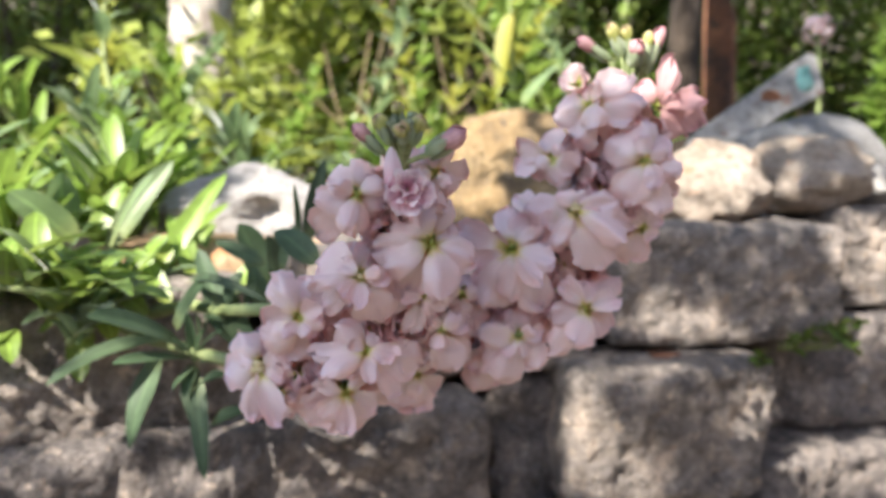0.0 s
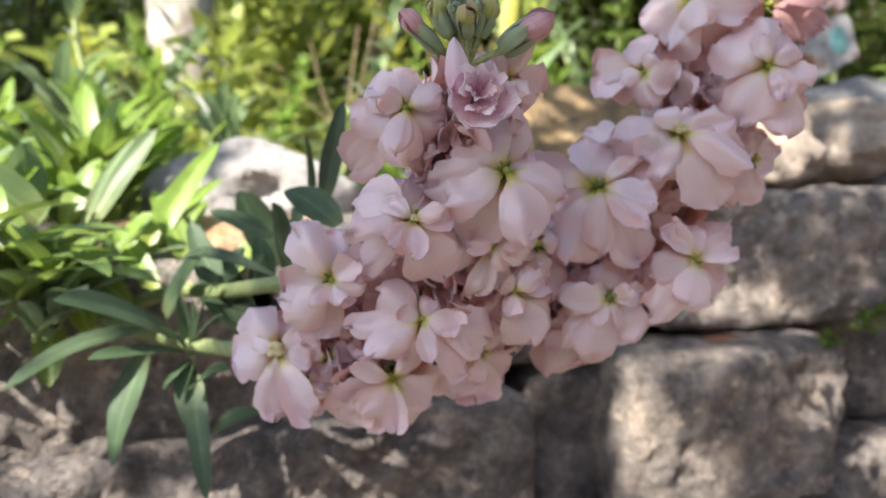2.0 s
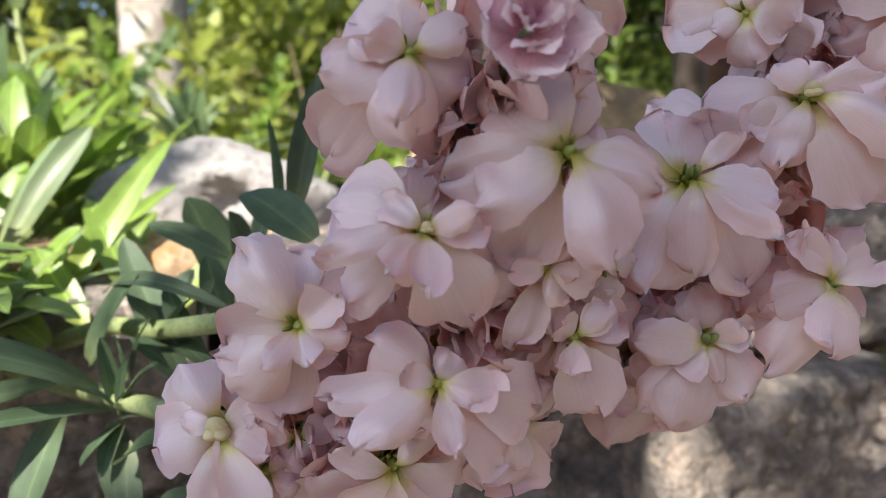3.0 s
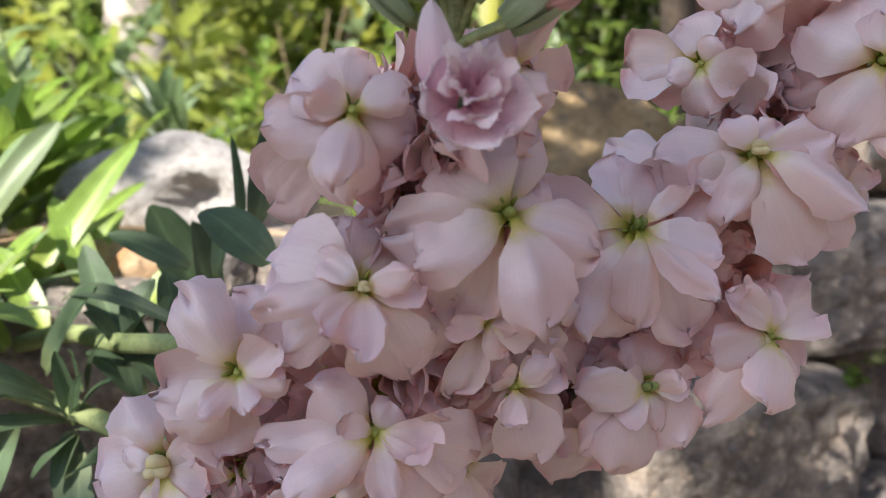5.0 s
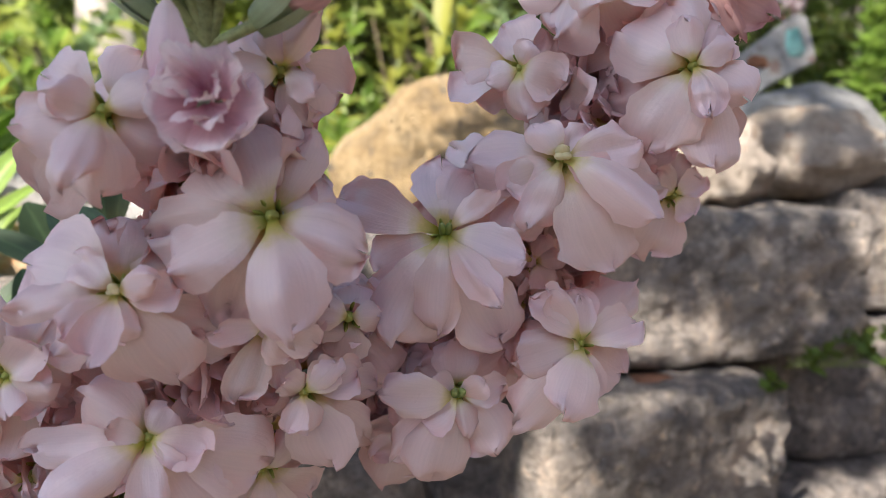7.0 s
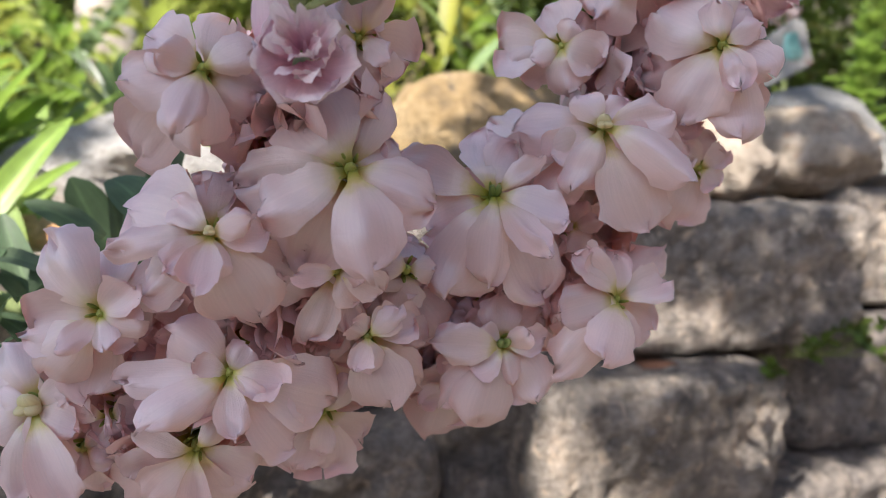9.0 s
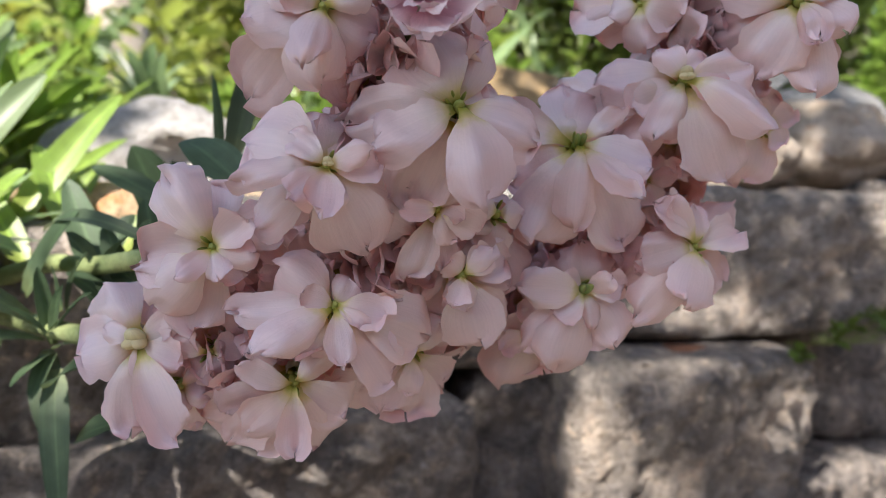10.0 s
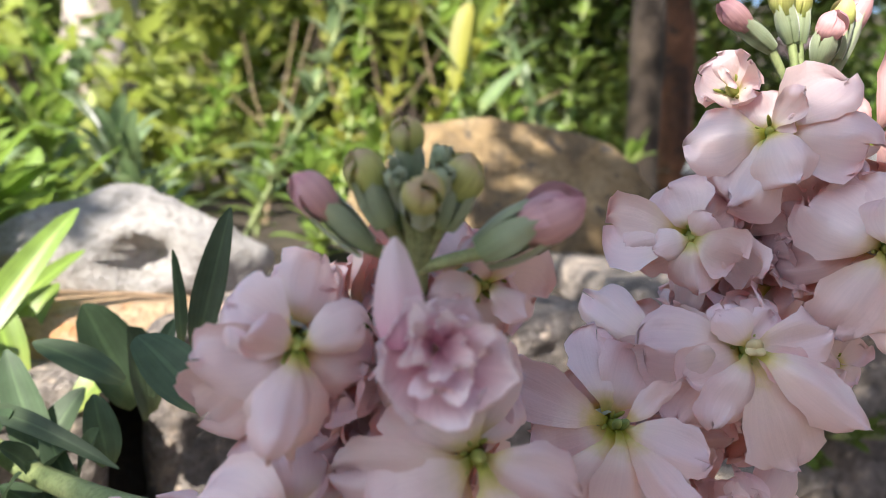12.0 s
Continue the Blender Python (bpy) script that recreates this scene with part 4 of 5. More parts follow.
bud((0.001, 0.285, 0.654), (-0.0040, 0.283, 0.6648), 0.0034, PALE, HUB_A, 0.44)
bud((0.005, 0.289, 0.660), (0.0030, 0.287, 0.6700), 0.0030, PALE, HUB_A, 0.42)
bud((0.006, 0.286, 0.655), (0.0053, 0.276, 0.6605), 0.0037, PALE, HUB_A, 0.36)
bud((0.009, 0.286, 0.654), (0.0128, 0.283, 0.6648), 0.0041, PALE, HUB_A, 0.48)
bud((0.0150, 0.286, 0.6500), (0.0292, 0.282, 0.6592), 0.0050, YOUNG, HUB_A, 0.50, "dusky pink bud in a grey-green calyx")
for base, tip, r in (((0.002, 0.288, 0.656), (0.0005, 0.286, 0.6640), 0.0022), ((0.008, 0.289, 0.657), (0.0092, 0.287, 0.6660), 0.0024), ((0.004, 0.285, 0.656), (0.0015, 0.280, 0.6620), 0.0020), ((0.007, 0.285, 0.656), (0.0088, 0.279, 0.6625), 0.0020)):
    bud(base, tip, r, SEPAL, HUB_A, 0.1)
bud((0.095, 0.352, 0.695), (0.0795, 0.350, 0.7045), 0.0034, YOUNG, HUB_B, 0.42, "peach pink bud in a green calyx")
bud((0.101, 0.354, 0.697), (0.0945, 0.352, 0.7115), 0.0036, PALE, HUB_B, 0.45)
bud((0.104, 0.356, 0.697), (0.1025, 0.355, 0.7115), 0.0034, PALE, HUB_B, 0.45)
bud((0.106, 0.350, 0.692), (0.1055, 0.344, 0.7030), 0.0044, YOUNG, HUB_B, 0.45, "peach pink bud in a green calyx")
bud((0.111, 0.352, 0.693), (0.1125, 0.351, 0.7080), 0.0034, PALE, HUB_B, 0.4)
bud((0.111, 0.354, 0.689), (0.1195, 0.354, 0.7105), 0.0038, YOUNG, HUB_B, 0.35, "peach pink bud in a green calyx")
stalk([(0.104, 0.352, 0.666), (0.109, 0.347, 0.674), (0.119, 0.341, 0.676)], 0.0012, 0.0014, name="bud_stalk")


# ---- stones on the wall and in the bed ----
def stone(name, centre, size, seed, material, label, turn=0, cuts=9, rough=0.12, level=2.0):
    bm = bmesh.new()
    rock_mesh(bm, (0, 0, 0), size, seed, turn, cuts, rough, level=level)
    ob = mesh_object(name, bm, material)
    ob.location = centre
    return tagged(ob, label, "rock", "garden stones")


stone("garden_rock", (0.255, 0.675, 0.633), (0.061, 0.050, 0.039), 52, CREAM_STONE, "cream angular rock lying on the wall's top course", 20, 20, 0.38)
stone("garden_rock", (0.372, 0.735, 0.643), (0.066, 0.050, 0.044), 57, CREAM_STONE, "rounded buff rock lying on the wall beside a cream one", -15, 20, 0.38)
stone("garden_rock", (0.450, 0.760, 0.632), (0.040, 0.040, 0.024), 12, PALE_STONE, "small pale stone on the wall", 30)
stone("garden_rock", (0.400, 0.840, 0.660), (0.110, 0.070, 0.058), 21, GREY_STONE, "low bluish grey rock behind the buff ones", 5)
stone("garden_boulder", (0.120, 0.860, 0.620), (0.150, 0.095, 0.122), 14, OCHRE_STONE, "large ochre and grey boulder bedded in soil", 6, 10, 0.2, 0.76)
stone("garden_rock", (-0.140, 0.545, 0.580), (0.095, 0.048, 0.025), 31, TAN_STONE, "flat tan stone lying at the bed's edge", 10)
stone("garden_rock", (0.085, 0.625, 0.600), (0.028, 0.022, 0.013), 35, PALE_STONE, "small pale stone between the boulder and the wall", 0)

# the bleached stone with a hollow in it
bm = bmesh.new()
rock_mesh(bm, (0, 0, 0), (0.078, 0.048, 0.045), 42, 0, 6, 0.16)
for v in bm.verts:
    d = (v.co - Vector((0.016, -0.043, 0.006)))
    k = math.exp(-((d.x / 0.017) ** 2 + (d.z / 0.011) ** 2) ** 2)
    v.co.y += 0.021 * k if v.co.y < 0 else 0
ob = mesh_object("bleached_rock", bm, PALE_STONE)
ob.location = (-0.140, 0.615, 0.607)
tagged(ob, "bleached white stone with a worn hollow in its side", "rock", "garden stones")

# leaning painted slab
bm = bmesh.new()
outline = ((-0.084, -0.054), (-0.074, -0.036), (0.0, 0.014), (0.064, 0.058), (0.073, 0.053), (0.079, 0.010), (0.030, -0.014), (-0.030, -0.052))
rings = [[bm.verts.new((x, y, z)) for x, z in outline] for y in (-0.006, 0.006)]
bm.faces.new(rings[0])
bm.faces.new(rings[1][::-1])
for i in range(len(outline)):
    j = (i + 1) % len(outline)
    bm.faces.new((rings[0][j], rings[0][i], rings[1][i], rings[1][j]))
bmesh.ops.recalc_face_normals(bm, faces=bm.faces)
bmesh.ops.bevel(bm, geom=bm.edges[:], offset=0.0018, segments=2, affect="EDGES")
slab = mesh_object("leaning_slab", bm, SHELL, smooth=False)
slab.matrix_world = pose(0.357, 0.83, 0.724, -12, 0, 6)
tagged(slab, "weathered grey-white slab with a teal patch leaning on rocks", "slab")
bm = bmesh.new()
rock_mesh(bm, (0.056, -0.0062, 0.026), (0.011, 0.002, 0.017), 5, 0, 4, 0.3, 2)
part("glaze_patch", bm, TEAL, slab, "teal glazed patch")
bm = bmesh.new()
rock_mesh(bm, (0.016, -0.0062, 0.006), (0.012, 0.002, 0.007), 6, 0, 4, 0.4, 2)
part("stain_patch", bm, RED_BARK, slab, "red-brown patch")

# a broken piece of terracotta in the joint
bm = bmesh.new()
bmesh.ops.create_cube(bm, size=1.0)
for v in bm.verts:
    v.co = Vector((v.co.x * 0.026, v.co.y * 0.02, v.co.z * (0.007 + 0.002 * v.co.x)))
bmesh.ops.bevel(bm, geom=bm.edges[:], offset=0.0015, segments=2, affect="EDGES")
ob = mesh_object("terracotta_shard", bm, TERRACOTTA)
ob.location = (0.194, 0.586, 0.4995)
tagged(ob, "orange terracotta shard wedged between two wall blocks", "shard")


# ---- leafy plants ----
def leafy(name, label, base, top, count, length, width, material, seed, group="", droop=0.1, stem=STEM, spread=0.6, low=0.12, bow=0.04):
    """An upright plant: one stem with lance-shaped leaves spiralling up it."""
    rng = random.Random(seed)
    ob = thing(name, label, "plant", group)
    base, top = Vector(base), Vector(top)
    tall = (top - base).length
    mid = (base + top) / 2 + Vector((rng.uniform(-bow, bow), rng.uniform(-bow, bow), 0))
    path = bend([base, mid, top], 8)
    bm = bmesh.new()
    tube(bm, path, [0.0042 * (1 - 0.6 * k / (len(path) - 1)) for k in range(len(path))], 6)
    part("stem", bm, stem, ob)
    bm = bmesh.new()
    for k in range(count):
        v = low + (1 - low) * (k + rng.random()) / count
        p = path[min(len(path) - 1, int(v * (len(path) - 1)))]
        a = k * 2.399 + rng.uniform(-0.4, 0.4)
        long = length * rng.uniform(0.45, 1.2) * (1 - 0.45 * v)
        e = rng.uniform(0.1, 1.3) * spread + 0.6 * v
        d = Vector((math.cos(a) * math.cos(e), math.sin(a) * math.cos(e), math.sin(e)))
        sheet(bm, leaf_rows(p, p + d * long - Vector((0, 0, droop * long)), width * rng.uniform(0.7, 1.2), 0.10, (0, 0, 1), rng, 0.3, 6, 2))
    part("foliage", bm, material, ob)
    return ob


rng = random.Random(11)
# sunlit shoots of the stock beside the wall
for k, (x, y, z, tall) in enumerate(((-0.30, 0.52, 0.57, 0.07), (-0.36, 0.62, 0.57, 0.10), (-0.24, 0.58, 0.57, 0.06), (-0.47, 0.68, 0.57, 0.15), (-0.33, 0.72, 0.57, 0.13), (-0.27, 0.66, 0.57, 0.09), (-0.44, 0.80, 0.57, 0.17), (-0.30, 0.45, 0.56, 0.04), (-0.36, 0.50, 0.57, 0.08), (-0.27, 0.50, 0.565, 0.05), (-0.26, 0.72, 0.57, 0.08), (-0.38, 0.90, 0.57, 0.16), (-0.20, 0.85, 0.57, 0.12), (-0.58, 0.75, 0.57, 0.2))):
    leafy("stock_shoot", "sunlit leafy stock shoot crowding the bed's edge", (x, y, z), (x + rng.uniform(-0.03, 0.03), y - 0.03, z + tall), 34, 0.110, 0.0155, (SUNLEAF, FRESH, FRESH, YELLOW if k == 7 else FRESH)[k % 4], 100 + k, "stock shoots", 0.05)
# shoots spilling over the wall's edge
for k in range(5):
    x = -0.30 + 0.030 * k
    y = wall_line(x) - 0.005
    low_row = 1 if k % 3 == 1 else 0
    leafy("stock_shoot", "leafy stock shoot spilling over the wall's edge", (x, y + 0.045, 0.572), (x + rng.uniform(-0.02, 0.04), y - 0.055 - 0.01 * low_row, 0.585 - 0.028 * low_row + rng.uniform(0, 0.02)), 20, 0.075, 0.014, (FRESH, SUNLEAF, FRESH)[k % 3], 150 + k, "stock shoots", 0.30, low=0.02)
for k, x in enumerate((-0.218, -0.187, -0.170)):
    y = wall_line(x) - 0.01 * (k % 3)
    leafy("stock_shoot", "sunlit stock shoot hanging over the wall's edge", (x, y + 0.035, 0.572), (x - 0.012 + rng.uniform(0, 0.02), y - 0.05, 0.580 - 0.014 * (k % 3)), 18, 0.070, 0.013, (FRESH, FRESH, SUNLEAF)[k % 3], 180 + k, "stock shoots", 0.30, low=0.02)
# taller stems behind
leafy("tall_stem", "tall pale green stem with grey leaves rising from the bed", (-0.270, 0.80, 0.58), (-0.335, 0.80, 0.90), 18, 0.06, 0.015, SUNLEAF, 201, "tall stems")
tall_rows = ((-0.46, 1.25, 0.28), (-0.40, 1.35, 0.34), (-0.36, 1.18, 0.24), (-0.52, 1.40, 0.36), (-0.44, 1.12, 0.22), (-0.15, 1.00, 0.40), (-0.05, 1.15, 0.45), (0.02, 0.98, 0.38), (0.16, 1.10, 0.42), (0.26, 1.20, 0.40), (0.10, 1.35, 0.5), (-0.10, 1.40, 0.55), (0.34, 1.45, 0.5), (0.50, 1.55, 0.5), (0.22, 1.60, 0.55), (0.0, 1.75, 0.6), (0.42, 1.9, 0.6))
for k, (x, y, tall) in enumerate(tall_rows):
    leafy("tall_stem", "tall leafy garden stem in dappled light", (x, y, 0.57), (x + rng.uniform(-0.16, 0.16), y + rng.uniform(-0.1, 0.1), 0.57 + tall * rng.uniform(0.8, 1.15)), 64, 0.09 * rng.uniform(0.6, 1.3), 0.018 * rng.uniform(0.7, 1.5), (FRESH, SUNLEAF, FRESH, YELLOW)[k % 4], 220 + k, "tall stems", 0.3, spread=0.9, bow=0.10)
for k in range(26):
    x, y = rng.uniform(-0.7, 0.75), rng.uniform(0.92, 1.6)
    leafy("low_plant", "low bushy green plant in the bed", (x, y, 0.56), (x + rng.uniform(-0.04, 0.04), y, 0.56 + rng.uniform(0.08, 0.2)), 48, 0.075, 0.018, (FRESH, SHRUB, SHRUB, FRESH)[k % 4], 300 + k, "low plants", 0.1)
# a broad-leaved stem with one yellowing leaf
broad = thing("broad_leaved_stem", "upright stem with broad green leaves and one hanging yellow leaf", "plant")
stalk([(0.115, 1.02, 0.57), (0.108, 1.01, 0.72), (0.098, 1.0, 0.93)], 0.004, 0.002, broad)
for p0, p1, width, material, label in (((0.100, 1.00, 0.855), (0.086, 0.985, 0.755), 0.026, YELLOW, "hanging yellow leaf"), ((0.099, 1.00, 0.870), (0.160, 0.985, 0.858), 0.024, FRESH, "broad green leaf"), ((0.103, 1.00, 0.820), (0.140, 0.98, 0.900), 0.020, FRESH, "broad green leaf"), ((0.108, 1.00, 0.760), (0.050, 0.98, 0.820), 0.022, FRESH, "broad green leaf"), ((0.109, 1.01, 0.730), (0.165, 0.99, 0.790), 0.022, SUNLEAF, "broad green leaf"), ((0.098, 1.00, 0.915), (0.075, 0.98, 0.985), 0.020, FRESH, "broad green leaf")):
    leaf(p0, p1, width, 0.06, material, broad, label)
# dry twiggy stems among the green
for k in range(5):
    x, y = rng.uniform(-0.35, 0.25), rng.uniform(1.5, 2.0)
    twig = thing("dry_stem", "dry brown stem standing among the bed's plants", "stem", "dry stems")
    lean = rng.uniform(-0.22, 0.22)
    stalk([(x, y, 0.55), (x + lean * 0.4, y, 0.55 + rng.uniform(0.15, 0.25)), (x + lean, y + 0.03, 0.55 + rng.uniform(0.35, 0.6))], 0.0035, 0.0018, twig, "stem", DRY, 5)
    stalk([(x + lean * 0.4, y, 0.72), (x - lean * 0.3, y - 0.02, 0.80), (x - lean * 0.9, y, 0.86 + 0.1 * rng.random())], 0.003, 0.0012, twig, "side_stem", DRY, 5)
leafy("bright_plant", "bright green small-leaved plant beside the rocks", (0.575, 0.99, 0.56), (0.58, 0.96, 0.83), 240, 0.07, 0.022, FRESH, 401, "", 0.2)
leafy("bright_plant", "bright green small-leaved plant beside the rocks", (0.66, 1.02, 0.56), (0.655, 1.0, 0.88), 240, 0.07, 0.02, FRESH, 402, "", 0.2)

# the weed in the wall joint
weed = thing("wall_weed", "small green weed rooted in a wall joint", "weed")
bm = bmesh.new()
sprigs = [Vector((0.315 + rng.uniform(-0.035, 0.045), 0.606 + rng.uniform(-0.02, 0.02), 0.508 + rng.uniform(-0.004, 0.020))) for _ in range(22)]
sprigs += [Vector((0.263, 0.574, 0.502)), Vector((0.268, 0.578, 0.498))]
for p in sprigs:
    turn = rng.uniform(0, 6.28)
    for k in range(3):
        a = turn + k * 2.1
        d = Vector((math.cos(a) * 0.8, -0.55, math.sin(a) * 0.6 + 0.2)).normalized()
        sheet(bm, leaf_rows(p, p + d * rng.uniform(0.007, 0.012), 0.0075, 0.08, (0, -0.5, 0.85), rng, 0.2, 4, 2, 0.9))
part("foliage", bm, SHRUB, weed)
for p in sprigs:
    bm = bmesh.new()
    tube(bm, [(0.300 + (p.x - 0.3) * 0.2, 0.622, 0.497), (p.x * 0.6 + 0.12, 0.613, 0.500), p], [0.0008, 0.0006, 0.0004], 5)
    part("stem", bm, STEM, weed)


# ---- trees and shrubs ----
def leaf_cloud(bm, centres, count, size, rng, flat=0.7, allowed=None):
    """Small folded leaves in clumps round the centres (x, y, z, radius)."""
    for k in range(count):
        x, y, z, r = centres[rng.randrange(len(centres))]
        d = Vector((rng.gauss(0, 1), rng.gauss(0, 1), rng.gauss(0, flat)))
        p = Vector((x, y, z)) + d * r * 0.5
        if allowed and not allowed(p):
            continue
        s = size * rng.uniform(0.6, 1.3)
        n = Vector((rng.gauss(0, 0.7), rng.gauss(0, 0.7), 1)).normalized()
        a = n.cross(Vector((rng.gauss(0, 1), rng.gauss(0, 1), 0.1))).normalized()
        b = n.cross(a)
        v = [bm.verts.new(q) for q in (p - a * s, p - a * s * 0.2 + b * s * 0.42 + n * s * 0.1, p + a * s, p - a * s * 0.2 - b * s * 0.42 + n * s * 0.1)]
        bm.faces.new((v[0], v[1], v[2]))
        bm.faces.new((v[0], v[2], v[3]))


def shrub(name, label, x, y, z, wide, tall, count, size, material, seed):
    rng = random.Random(seed)
    ob = thing(name, label, "shrub", "shrubs behind the bed", at=(0, 0, 0))
    for k in range(5):
        a = rng.uniform(0, 6.28)
        stalk([(x + 0.05 * math.cos(a), y + 0.05 * math.sin(a), z - 0.02), (x + wide * 0.2 * math.cos(a), y + wide * 0.2 * math.sin(a), z + tall * 0.4), (x + wide * 0.4 * math.cos(a), y + wide * 0.3 * math.sin(a), z + tall * 0.85)], 0.014, 0.004, ob, "branch", BARK, 4)
    centres = [(x + rng.uniform(-0.5, 0.5) * wide, y + rng.uniform(-0.4, 0.4) * wide, z + rng.uniform(0.08, 0.95) * tall, rng.uniform(0.15, 0.30) * wide) for _ in range(26)]
    bm = bmesh.new()
    leaf_cloud(bm, centres, count, size, rng)
    part("foliage", bm, material, ob)


shrub("shrub", "dark green shrub with sunlit leaves", -1.35, 2.5, 0.55, 1.1, 1.1, 5200, 0.030, SHRUB, 1)
shrub("shrub", "dense light green shrub in dappled light", -0.35, 2.9, 0.55, 1.0, 0.9, 2000, 0.052, FRESH, 2)
shrub("shrub", "dense light green shrub in dappled light", 0.25, 2.8, 0.55, 1.1, 1.2, 2200, 0.052, SHRUB, 3)
shrub("shrub", "dark green shrub behind the rocks", 1.15, 2.6, 0.55, 1.2, 1.2, 5200, 0.028, SHRUB, 4)
shrub("shrub", "dark green shrub behind the rocks", 2.0, 2.4, 0.55, 1.2, 1.3, 5200, 0.028, SHRUB, 5)
shrub("shrub", "dark green shrub behind the rocks", 0.85, 3.3, 0.5, 1.3, 1.7, 6200, 0.034, SHRUB, 15)
shrub("shrub", "dark green shrub behind the rocks", 1.7, 3.1, 0.5, 1.4, 1.8, 6200, 0.034, SHRUB, 16)
shrub("shrub", "dense green shrub in shade", -0.3, 3.8, 0.5, 1.6, 1.7, 6200, 0.036, SHRUB, 17)
shrub("shrub", "dark green shrub with sunlit leaves", -2.1, 3.4, 0.5, 1.5, 1.6, 6200, 0.036, SHRUB, 18)
shrub("shrub", "light green bushy shrub before the pale trunk", -0.60, 1.80, 0.55, 0.5, 0.40, 700, 0.042, FRESH, 21)
shrub("hedge", "far green hedge closing off the garden", -2.6, 5.2, 0.3, 3.2, 1.7, 5200, 0.06, SHRUB, 6)
shrub("hedge", "far green hedge closing off the garden", 0.3, 5.6, 0.3, 3.4, 2.4, 6200, 0.06, SHRUB, 7)
shrub("hedge", "far green hedge closing off the garden", 3.4, 5.2, 0.3, 3.4, 2.6, 6200, 0.06, SHRUB, 8)


def tree(name, label, x, y, z, radius, tall, material, seed, lean=(0.0, 0.0)):
    rng = random.Random(seed)
    ob = thing(name, label, "tree", "trees")
    path = bend([(x, y, z - 0.05), (x + lean[0] * 0.4, y + lean[1] * 0.4, z + tall * 0.45), (x + lean[0], y + lean[1], z + tall)], 12)
    bm = bmesh.new()
    tube(bm, path, [radius * (1.25 - 0.7 * k / (len(path) - 1)) * (1 + 0.05 * math.sin(k * 2.1)) for k in range(len(path))], 14)
    part("trunk", bm, material, ob)
    for k in range(3):
        p = path[int(len(path) * (0.55 + 0.14 * k))]
        a = rng.uniform(0, 6.28)
        d = Vector((math.cos(a), math.sin(a), 0.8))
        stalk([p, p + d * tall * 0.10, p + d * tall * 0.22 + Vector((0, 0, 0.1))], radius * 0.4, radius * 0.12, ob, "limb", material, 5)
    return ob, path


dark, dark_path = tree("tree", "slender tree with a dark brown trunk", 0.437, 1.35, 0.55, 0.024, 2.6, BARK, 61, (0.05, 0.1))
red, red_path = tree("tree", "tree with red-brown peeling bark", 0.585, 1.55, 0.55, 0.028, 3.0, RED_BARK, 62, (-0.1, 0.0))
tree("tree", "tree with a pale whitish trunk", -0.735, 2.2, 0.5, 0.085, 3.2, WHITE_BARK, 63, (0.1, 0.0))

# pink blossom far back in the bed
far = thing("far_stock", "faded pink stock blossom on a stem behind the rocks", "flower")
stalk([(0.61, 1.23, 0.56), (0.625, 1.23, 0.75), (0.618, 1.23, 0.875)], 0.004, 0.003, far)
bm = bmesh.new()
fr = random.Random(9)
for k in range(26):
    a, e = fr.uniform(0, 360), fr.uniform(-0.5, 1.2)
    d = Vector((math.cos(a) * math.cos(e), math.sin(a) * math.cos(e), math.sin(e)))
    sheet(bm, petal_rows(Vector((0.618, 1.23, 0.882)) + d * 0.012, frame_of(d + Vector((0.01, 0, 0))), fr.uniform(0, 360), 0.022, 0.018, 30, -10, 0.2, fr, 0.3, 4, 4))
part("petals", bm, PETAL, far)


# ---- the tree that shades the wall ----
shade, shade_path = tree("shade_tree", "leafy garden tree whose limbs reach over the wall", -2.4, -2.6, 0.0, 0.09, 2.6, BARK, 64, (0.1, 0.1))
for k, end in enumerate(((-2.0, -2.5, 3.2), (-1.6, -1.9, 2.6), (-1.2, -1.3, 1.9), (-0.8, -0.8, 1.5))):
    stalk([(-2.33, -2.53, 2.2), (-2.1, -2.3 + 0.1 * k, 2.5 - 0.1 * k), end], 0.03, 0.006, shade, "limb", BARK, 6)



def over(x, y, h):
    """The place on the limbs' height h whose shadow falls on (x, y) at the height of the wall's top."""
    return Vector((x, y, 0.6)) + SUN * (h / SUN.z)


crown = random.Random(41)
centres = []
def clump(x, y, r, weight, low=1.3, high=1.9):
    for _ in range(weight):
        p = over(x + crown.uniform(-0.03, 0.03), y + crown.uniform(-0.03, 0.03), crown.uniform(low, high))
        centres.append((p.x, p.y, p.z, r))


# over the blossoms
for x, y, radius, weight in ((0.00, 0.265, 0.10, 6), (0.09, 0.32, 0.12, 4), (0.09, 0.28, 0.08, 4), (0.00, 0.26, 0.09, 4), (0.06, 0.27, 0.08, 3), (-0.06, 0.27, 0.08, 5), (-0.08, 0.28, 0.10, 6), (-0.13, 0.26, 0.09, 4), (0.04, 0.36, 0.10, 2), (0.13, 0.37, 0.08, 5), (-0.05, 0.25, 0.10, 5)):
    clump(x, y, radius, weight, 2.3, 3.1)
# over the stones
clump(0.50, 0.66, 0.10, 2)
clump(-0.11, 0.62, 0.04, 1, 0.8, 1.1)
clump(0.43, 0.93, 0.10, 11)
clump(0.40, 0.745, 0.06, 3, 0.8, 1.2)
clump(0.14, 0.79, 0.05, 5, 0.6, 0.9)
clump(0.24, 0.86, 0.05, 6, 0.6, 0.9)
clump(0.60, 1.55, 0.12, 3)
clump(0.81, 1.49, 0.06, 5)
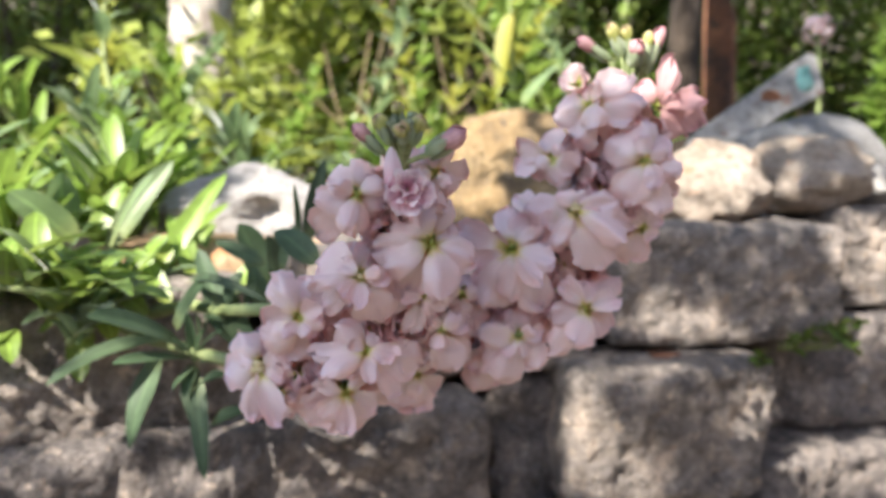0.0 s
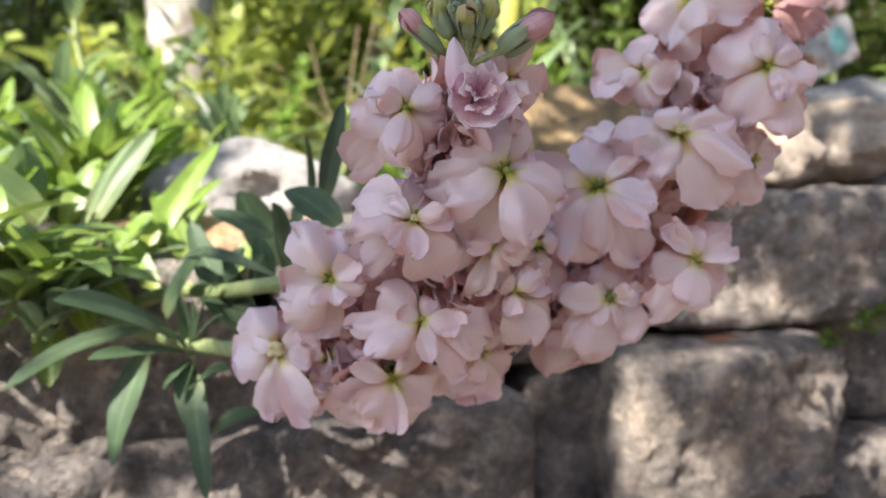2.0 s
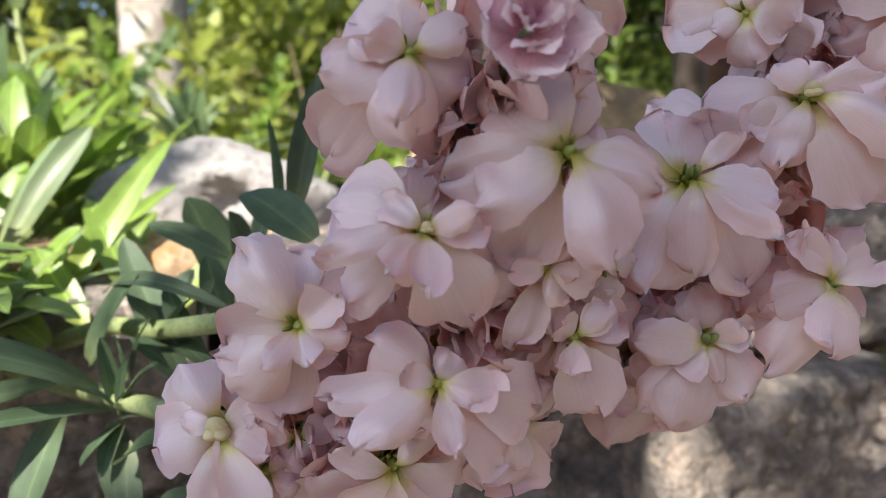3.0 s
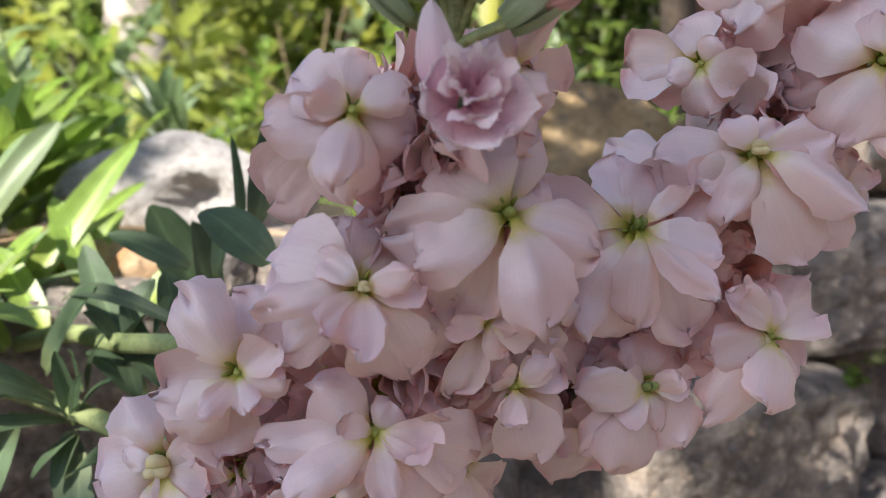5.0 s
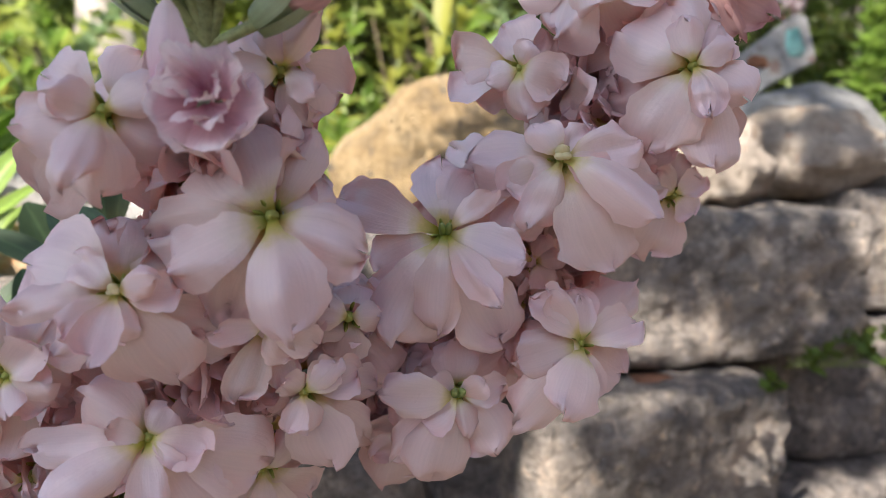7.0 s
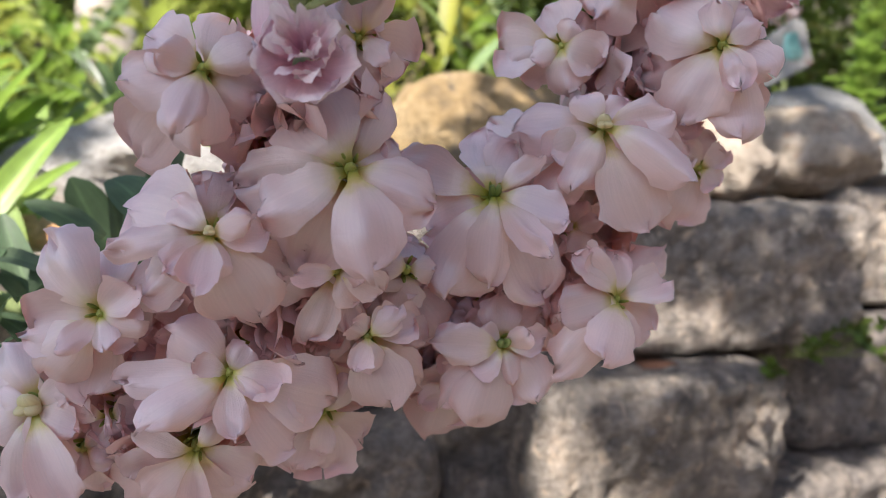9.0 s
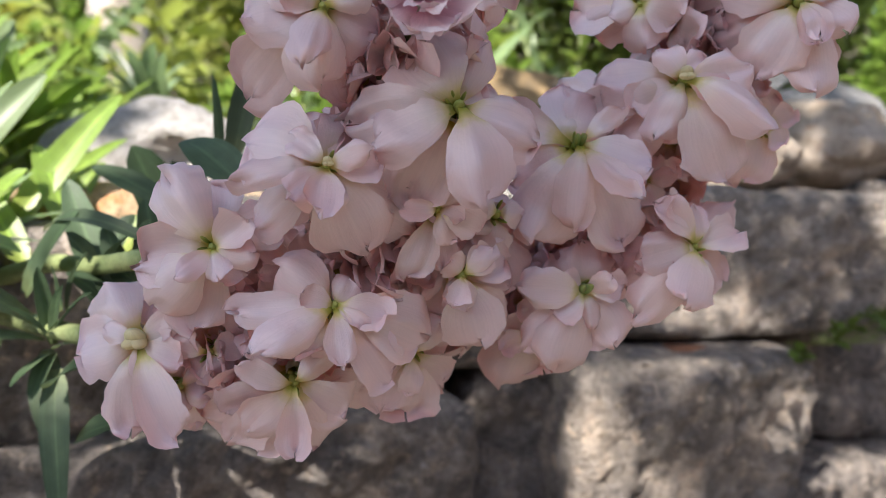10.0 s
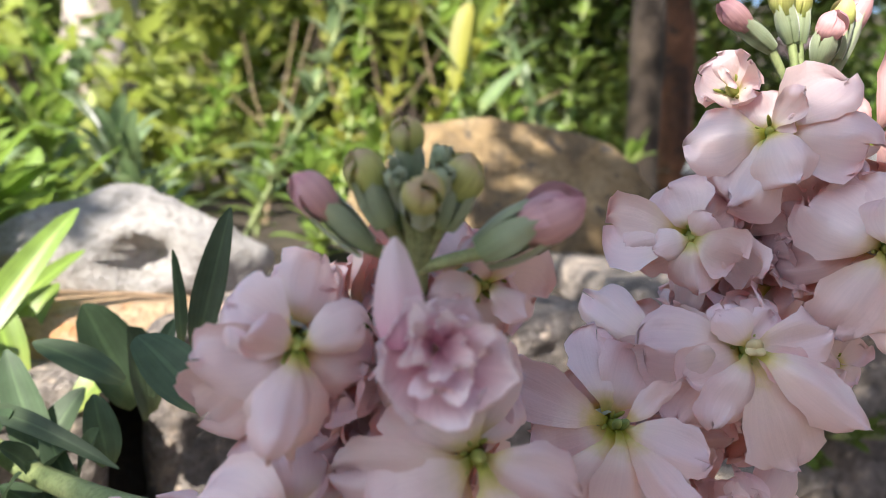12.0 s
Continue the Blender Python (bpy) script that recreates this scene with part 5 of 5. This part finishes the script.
# where the sun finds its way to the wall: a place on a block, half its width and half its height
LIT = ((0.203, 0.590, 0.530, 0.024, 0.012), (0.235, 0.590, 0.512, 0.020, 0.004),
       (0.122, 0.535, 0.471, 0.018, 0.034), (0.143, 0.537, 0.418, 0.022, 0.014), (0.161, 0.544, 0.433, 0.014, 0.012),
       (0.178, 0.547, 0.447, 0.014, 0.011), (0.204, 0.549, 0.462, 0.014, 0.012), (0.245, 0.560, 0.470, 0.010, 0.020),
       (0.171, 0.543, 0.498, 0.060, 0.006), (0.360, 0.627, 0.400, 0.075, 0.020), (0.310, 0.610, 0.395, 0.030, 0.022), (0.420, 0.645, 0.400, 0.040, 0.018),
       (0.409, 0.676, 0.506, 0.025, 0.012), (0.417, 0.689, 0.583, 0.014, 0.025), (-0.199, 0.430, 0.500, 0.012, 0.005),
       (-0.187, 0.430, 0.485, 0.012, 0.007), (-0.221, 0.418, 0.533, 0.008, 0.008),
       (-0.155, 0.432, 0.462, 0.032, 0.008), (-0.020, 0.482, 0.465, 0.018, 0.008), (-0.105, 0.449, 0.475, 0.022, 0.007), (-0.062, 0.462, 0.456, 0.016, 0.014),
       (-0.099, 0.451, 0.449, 0.018, 0.008), (-0.030, 0.480, 0.455, 0.012, 0.012))
# and where twigs keep it off within those patches
DARK = ((0.162, 0.537, 0.477, 0.018, 0.012), (0.215, 0.550, 0.485, 0.024, 0.011), (0.222, 0.560, 0.430, 0.028, 0.018), (-0.155, 0.432, 0.473, 0.012, 0.006))
GAPS = ((0.172, 0.410, 0.012, 0.012), (0.148, 0.408, 0.014, 0.009), (0.28, 0.69, 0.05, 0.04), (0.70, 1.10, 0.16, 0.14), (-0.40, 0.58, 0.22, 0.2))


def leaf_falls(p):
    """Whether a leaf may grow at p: few do in the gaps."""
    sx, sy = SUN.x / SUN.z, SUN.y / SUN.z
    x, y = p.x - sx * (p.z - 0.6), p.y - sy * (p.z - 0.6)
    if any(((x - a) / c) ** 2 + ((y - b) / d) ** 2 < 1 for a, b, c, d in GAPS):
        return crown.random() < 0.06

    def within(patches, margin):
        for px, py, pz, wide, tall in patches:
            dz = -(y - (py - sy * (pz - 0.6))) / sy
            dx = x - (px - sx * (pz - 0.6)) + sx * dz
            if (dx / (wide + margin)) ** 2 + (dz / (tall + margin)) ** 2 < 1:
                return True
        return False

    return within(DARK, 0.0) or not within(LIT, 0.010)


bm = bmesh.new()
leaf_cloud(bm, centres, 27 * len(centres), 0.023, crown, 1.0, leaf_falls)
part("crown", bm, SHRUB, shade)
# low twigs over the wall
cover = []
for i in range(24):
    for j in range(10):
        x, y = -0.34 + 0.034 * i, 0.29 + 0.034 * j
        if (x < -0.10 and y > 0.385) or (x < -0.19 and y > 0.35) or (x >= -0.10 and y < 0.35) or (x < 0.10 and y > 0.47):
            continue
        p = over(x, y, crown.uniform(0.7, 0.95))
        cover.append((p.x, p.y, p.z, 0.036))
bm = bmesh.new()
leaf_cloud(bm, cover, 21 * len(cover), 0.016, crown, 1.0, leaf_falls)
part("crown", bm, SHRUB, shade)
# unseen crown added to the dark tree to shade the bed behind
far_cover = []
for k in range(36):
    p = over(crown.uniform(0.6, 2.3), crown.uniform(1.8, 3.5), crown.uniform(1.3, 1.9))
    far_cover.append((p.x, p.y, p.z, 0.3))
bm = bmesh.new()
leaf_cloud(bm, far_cover, 2300, 0.05, crown, 1.0)
part("crown", bm, SHRUB, dark)
# unseen tree added to keep sun off the dark shrub at far left
side, side_path = tree("shade_tree", "unseen leafy tree added to shade the far-left shrubs", -3.2, 1.0, 0.0, 0.08, 2.4, BARK, 65, (0.3, 0.1))
side_cover = []
for k in range(40):
    p = over(crown.uniform(-1.9, -0.75), crown.uniform(1.9, 3.4), crown.uniform(1.4, 2.1))
    side_cover.append((p.x, p.y, p.z, 0.3))
bm = bmesh.new()
leaf_cloud(bm, side_cover, 4500, 0.05, crown, 1.0)
part("crown", bm, SHRUB, side)
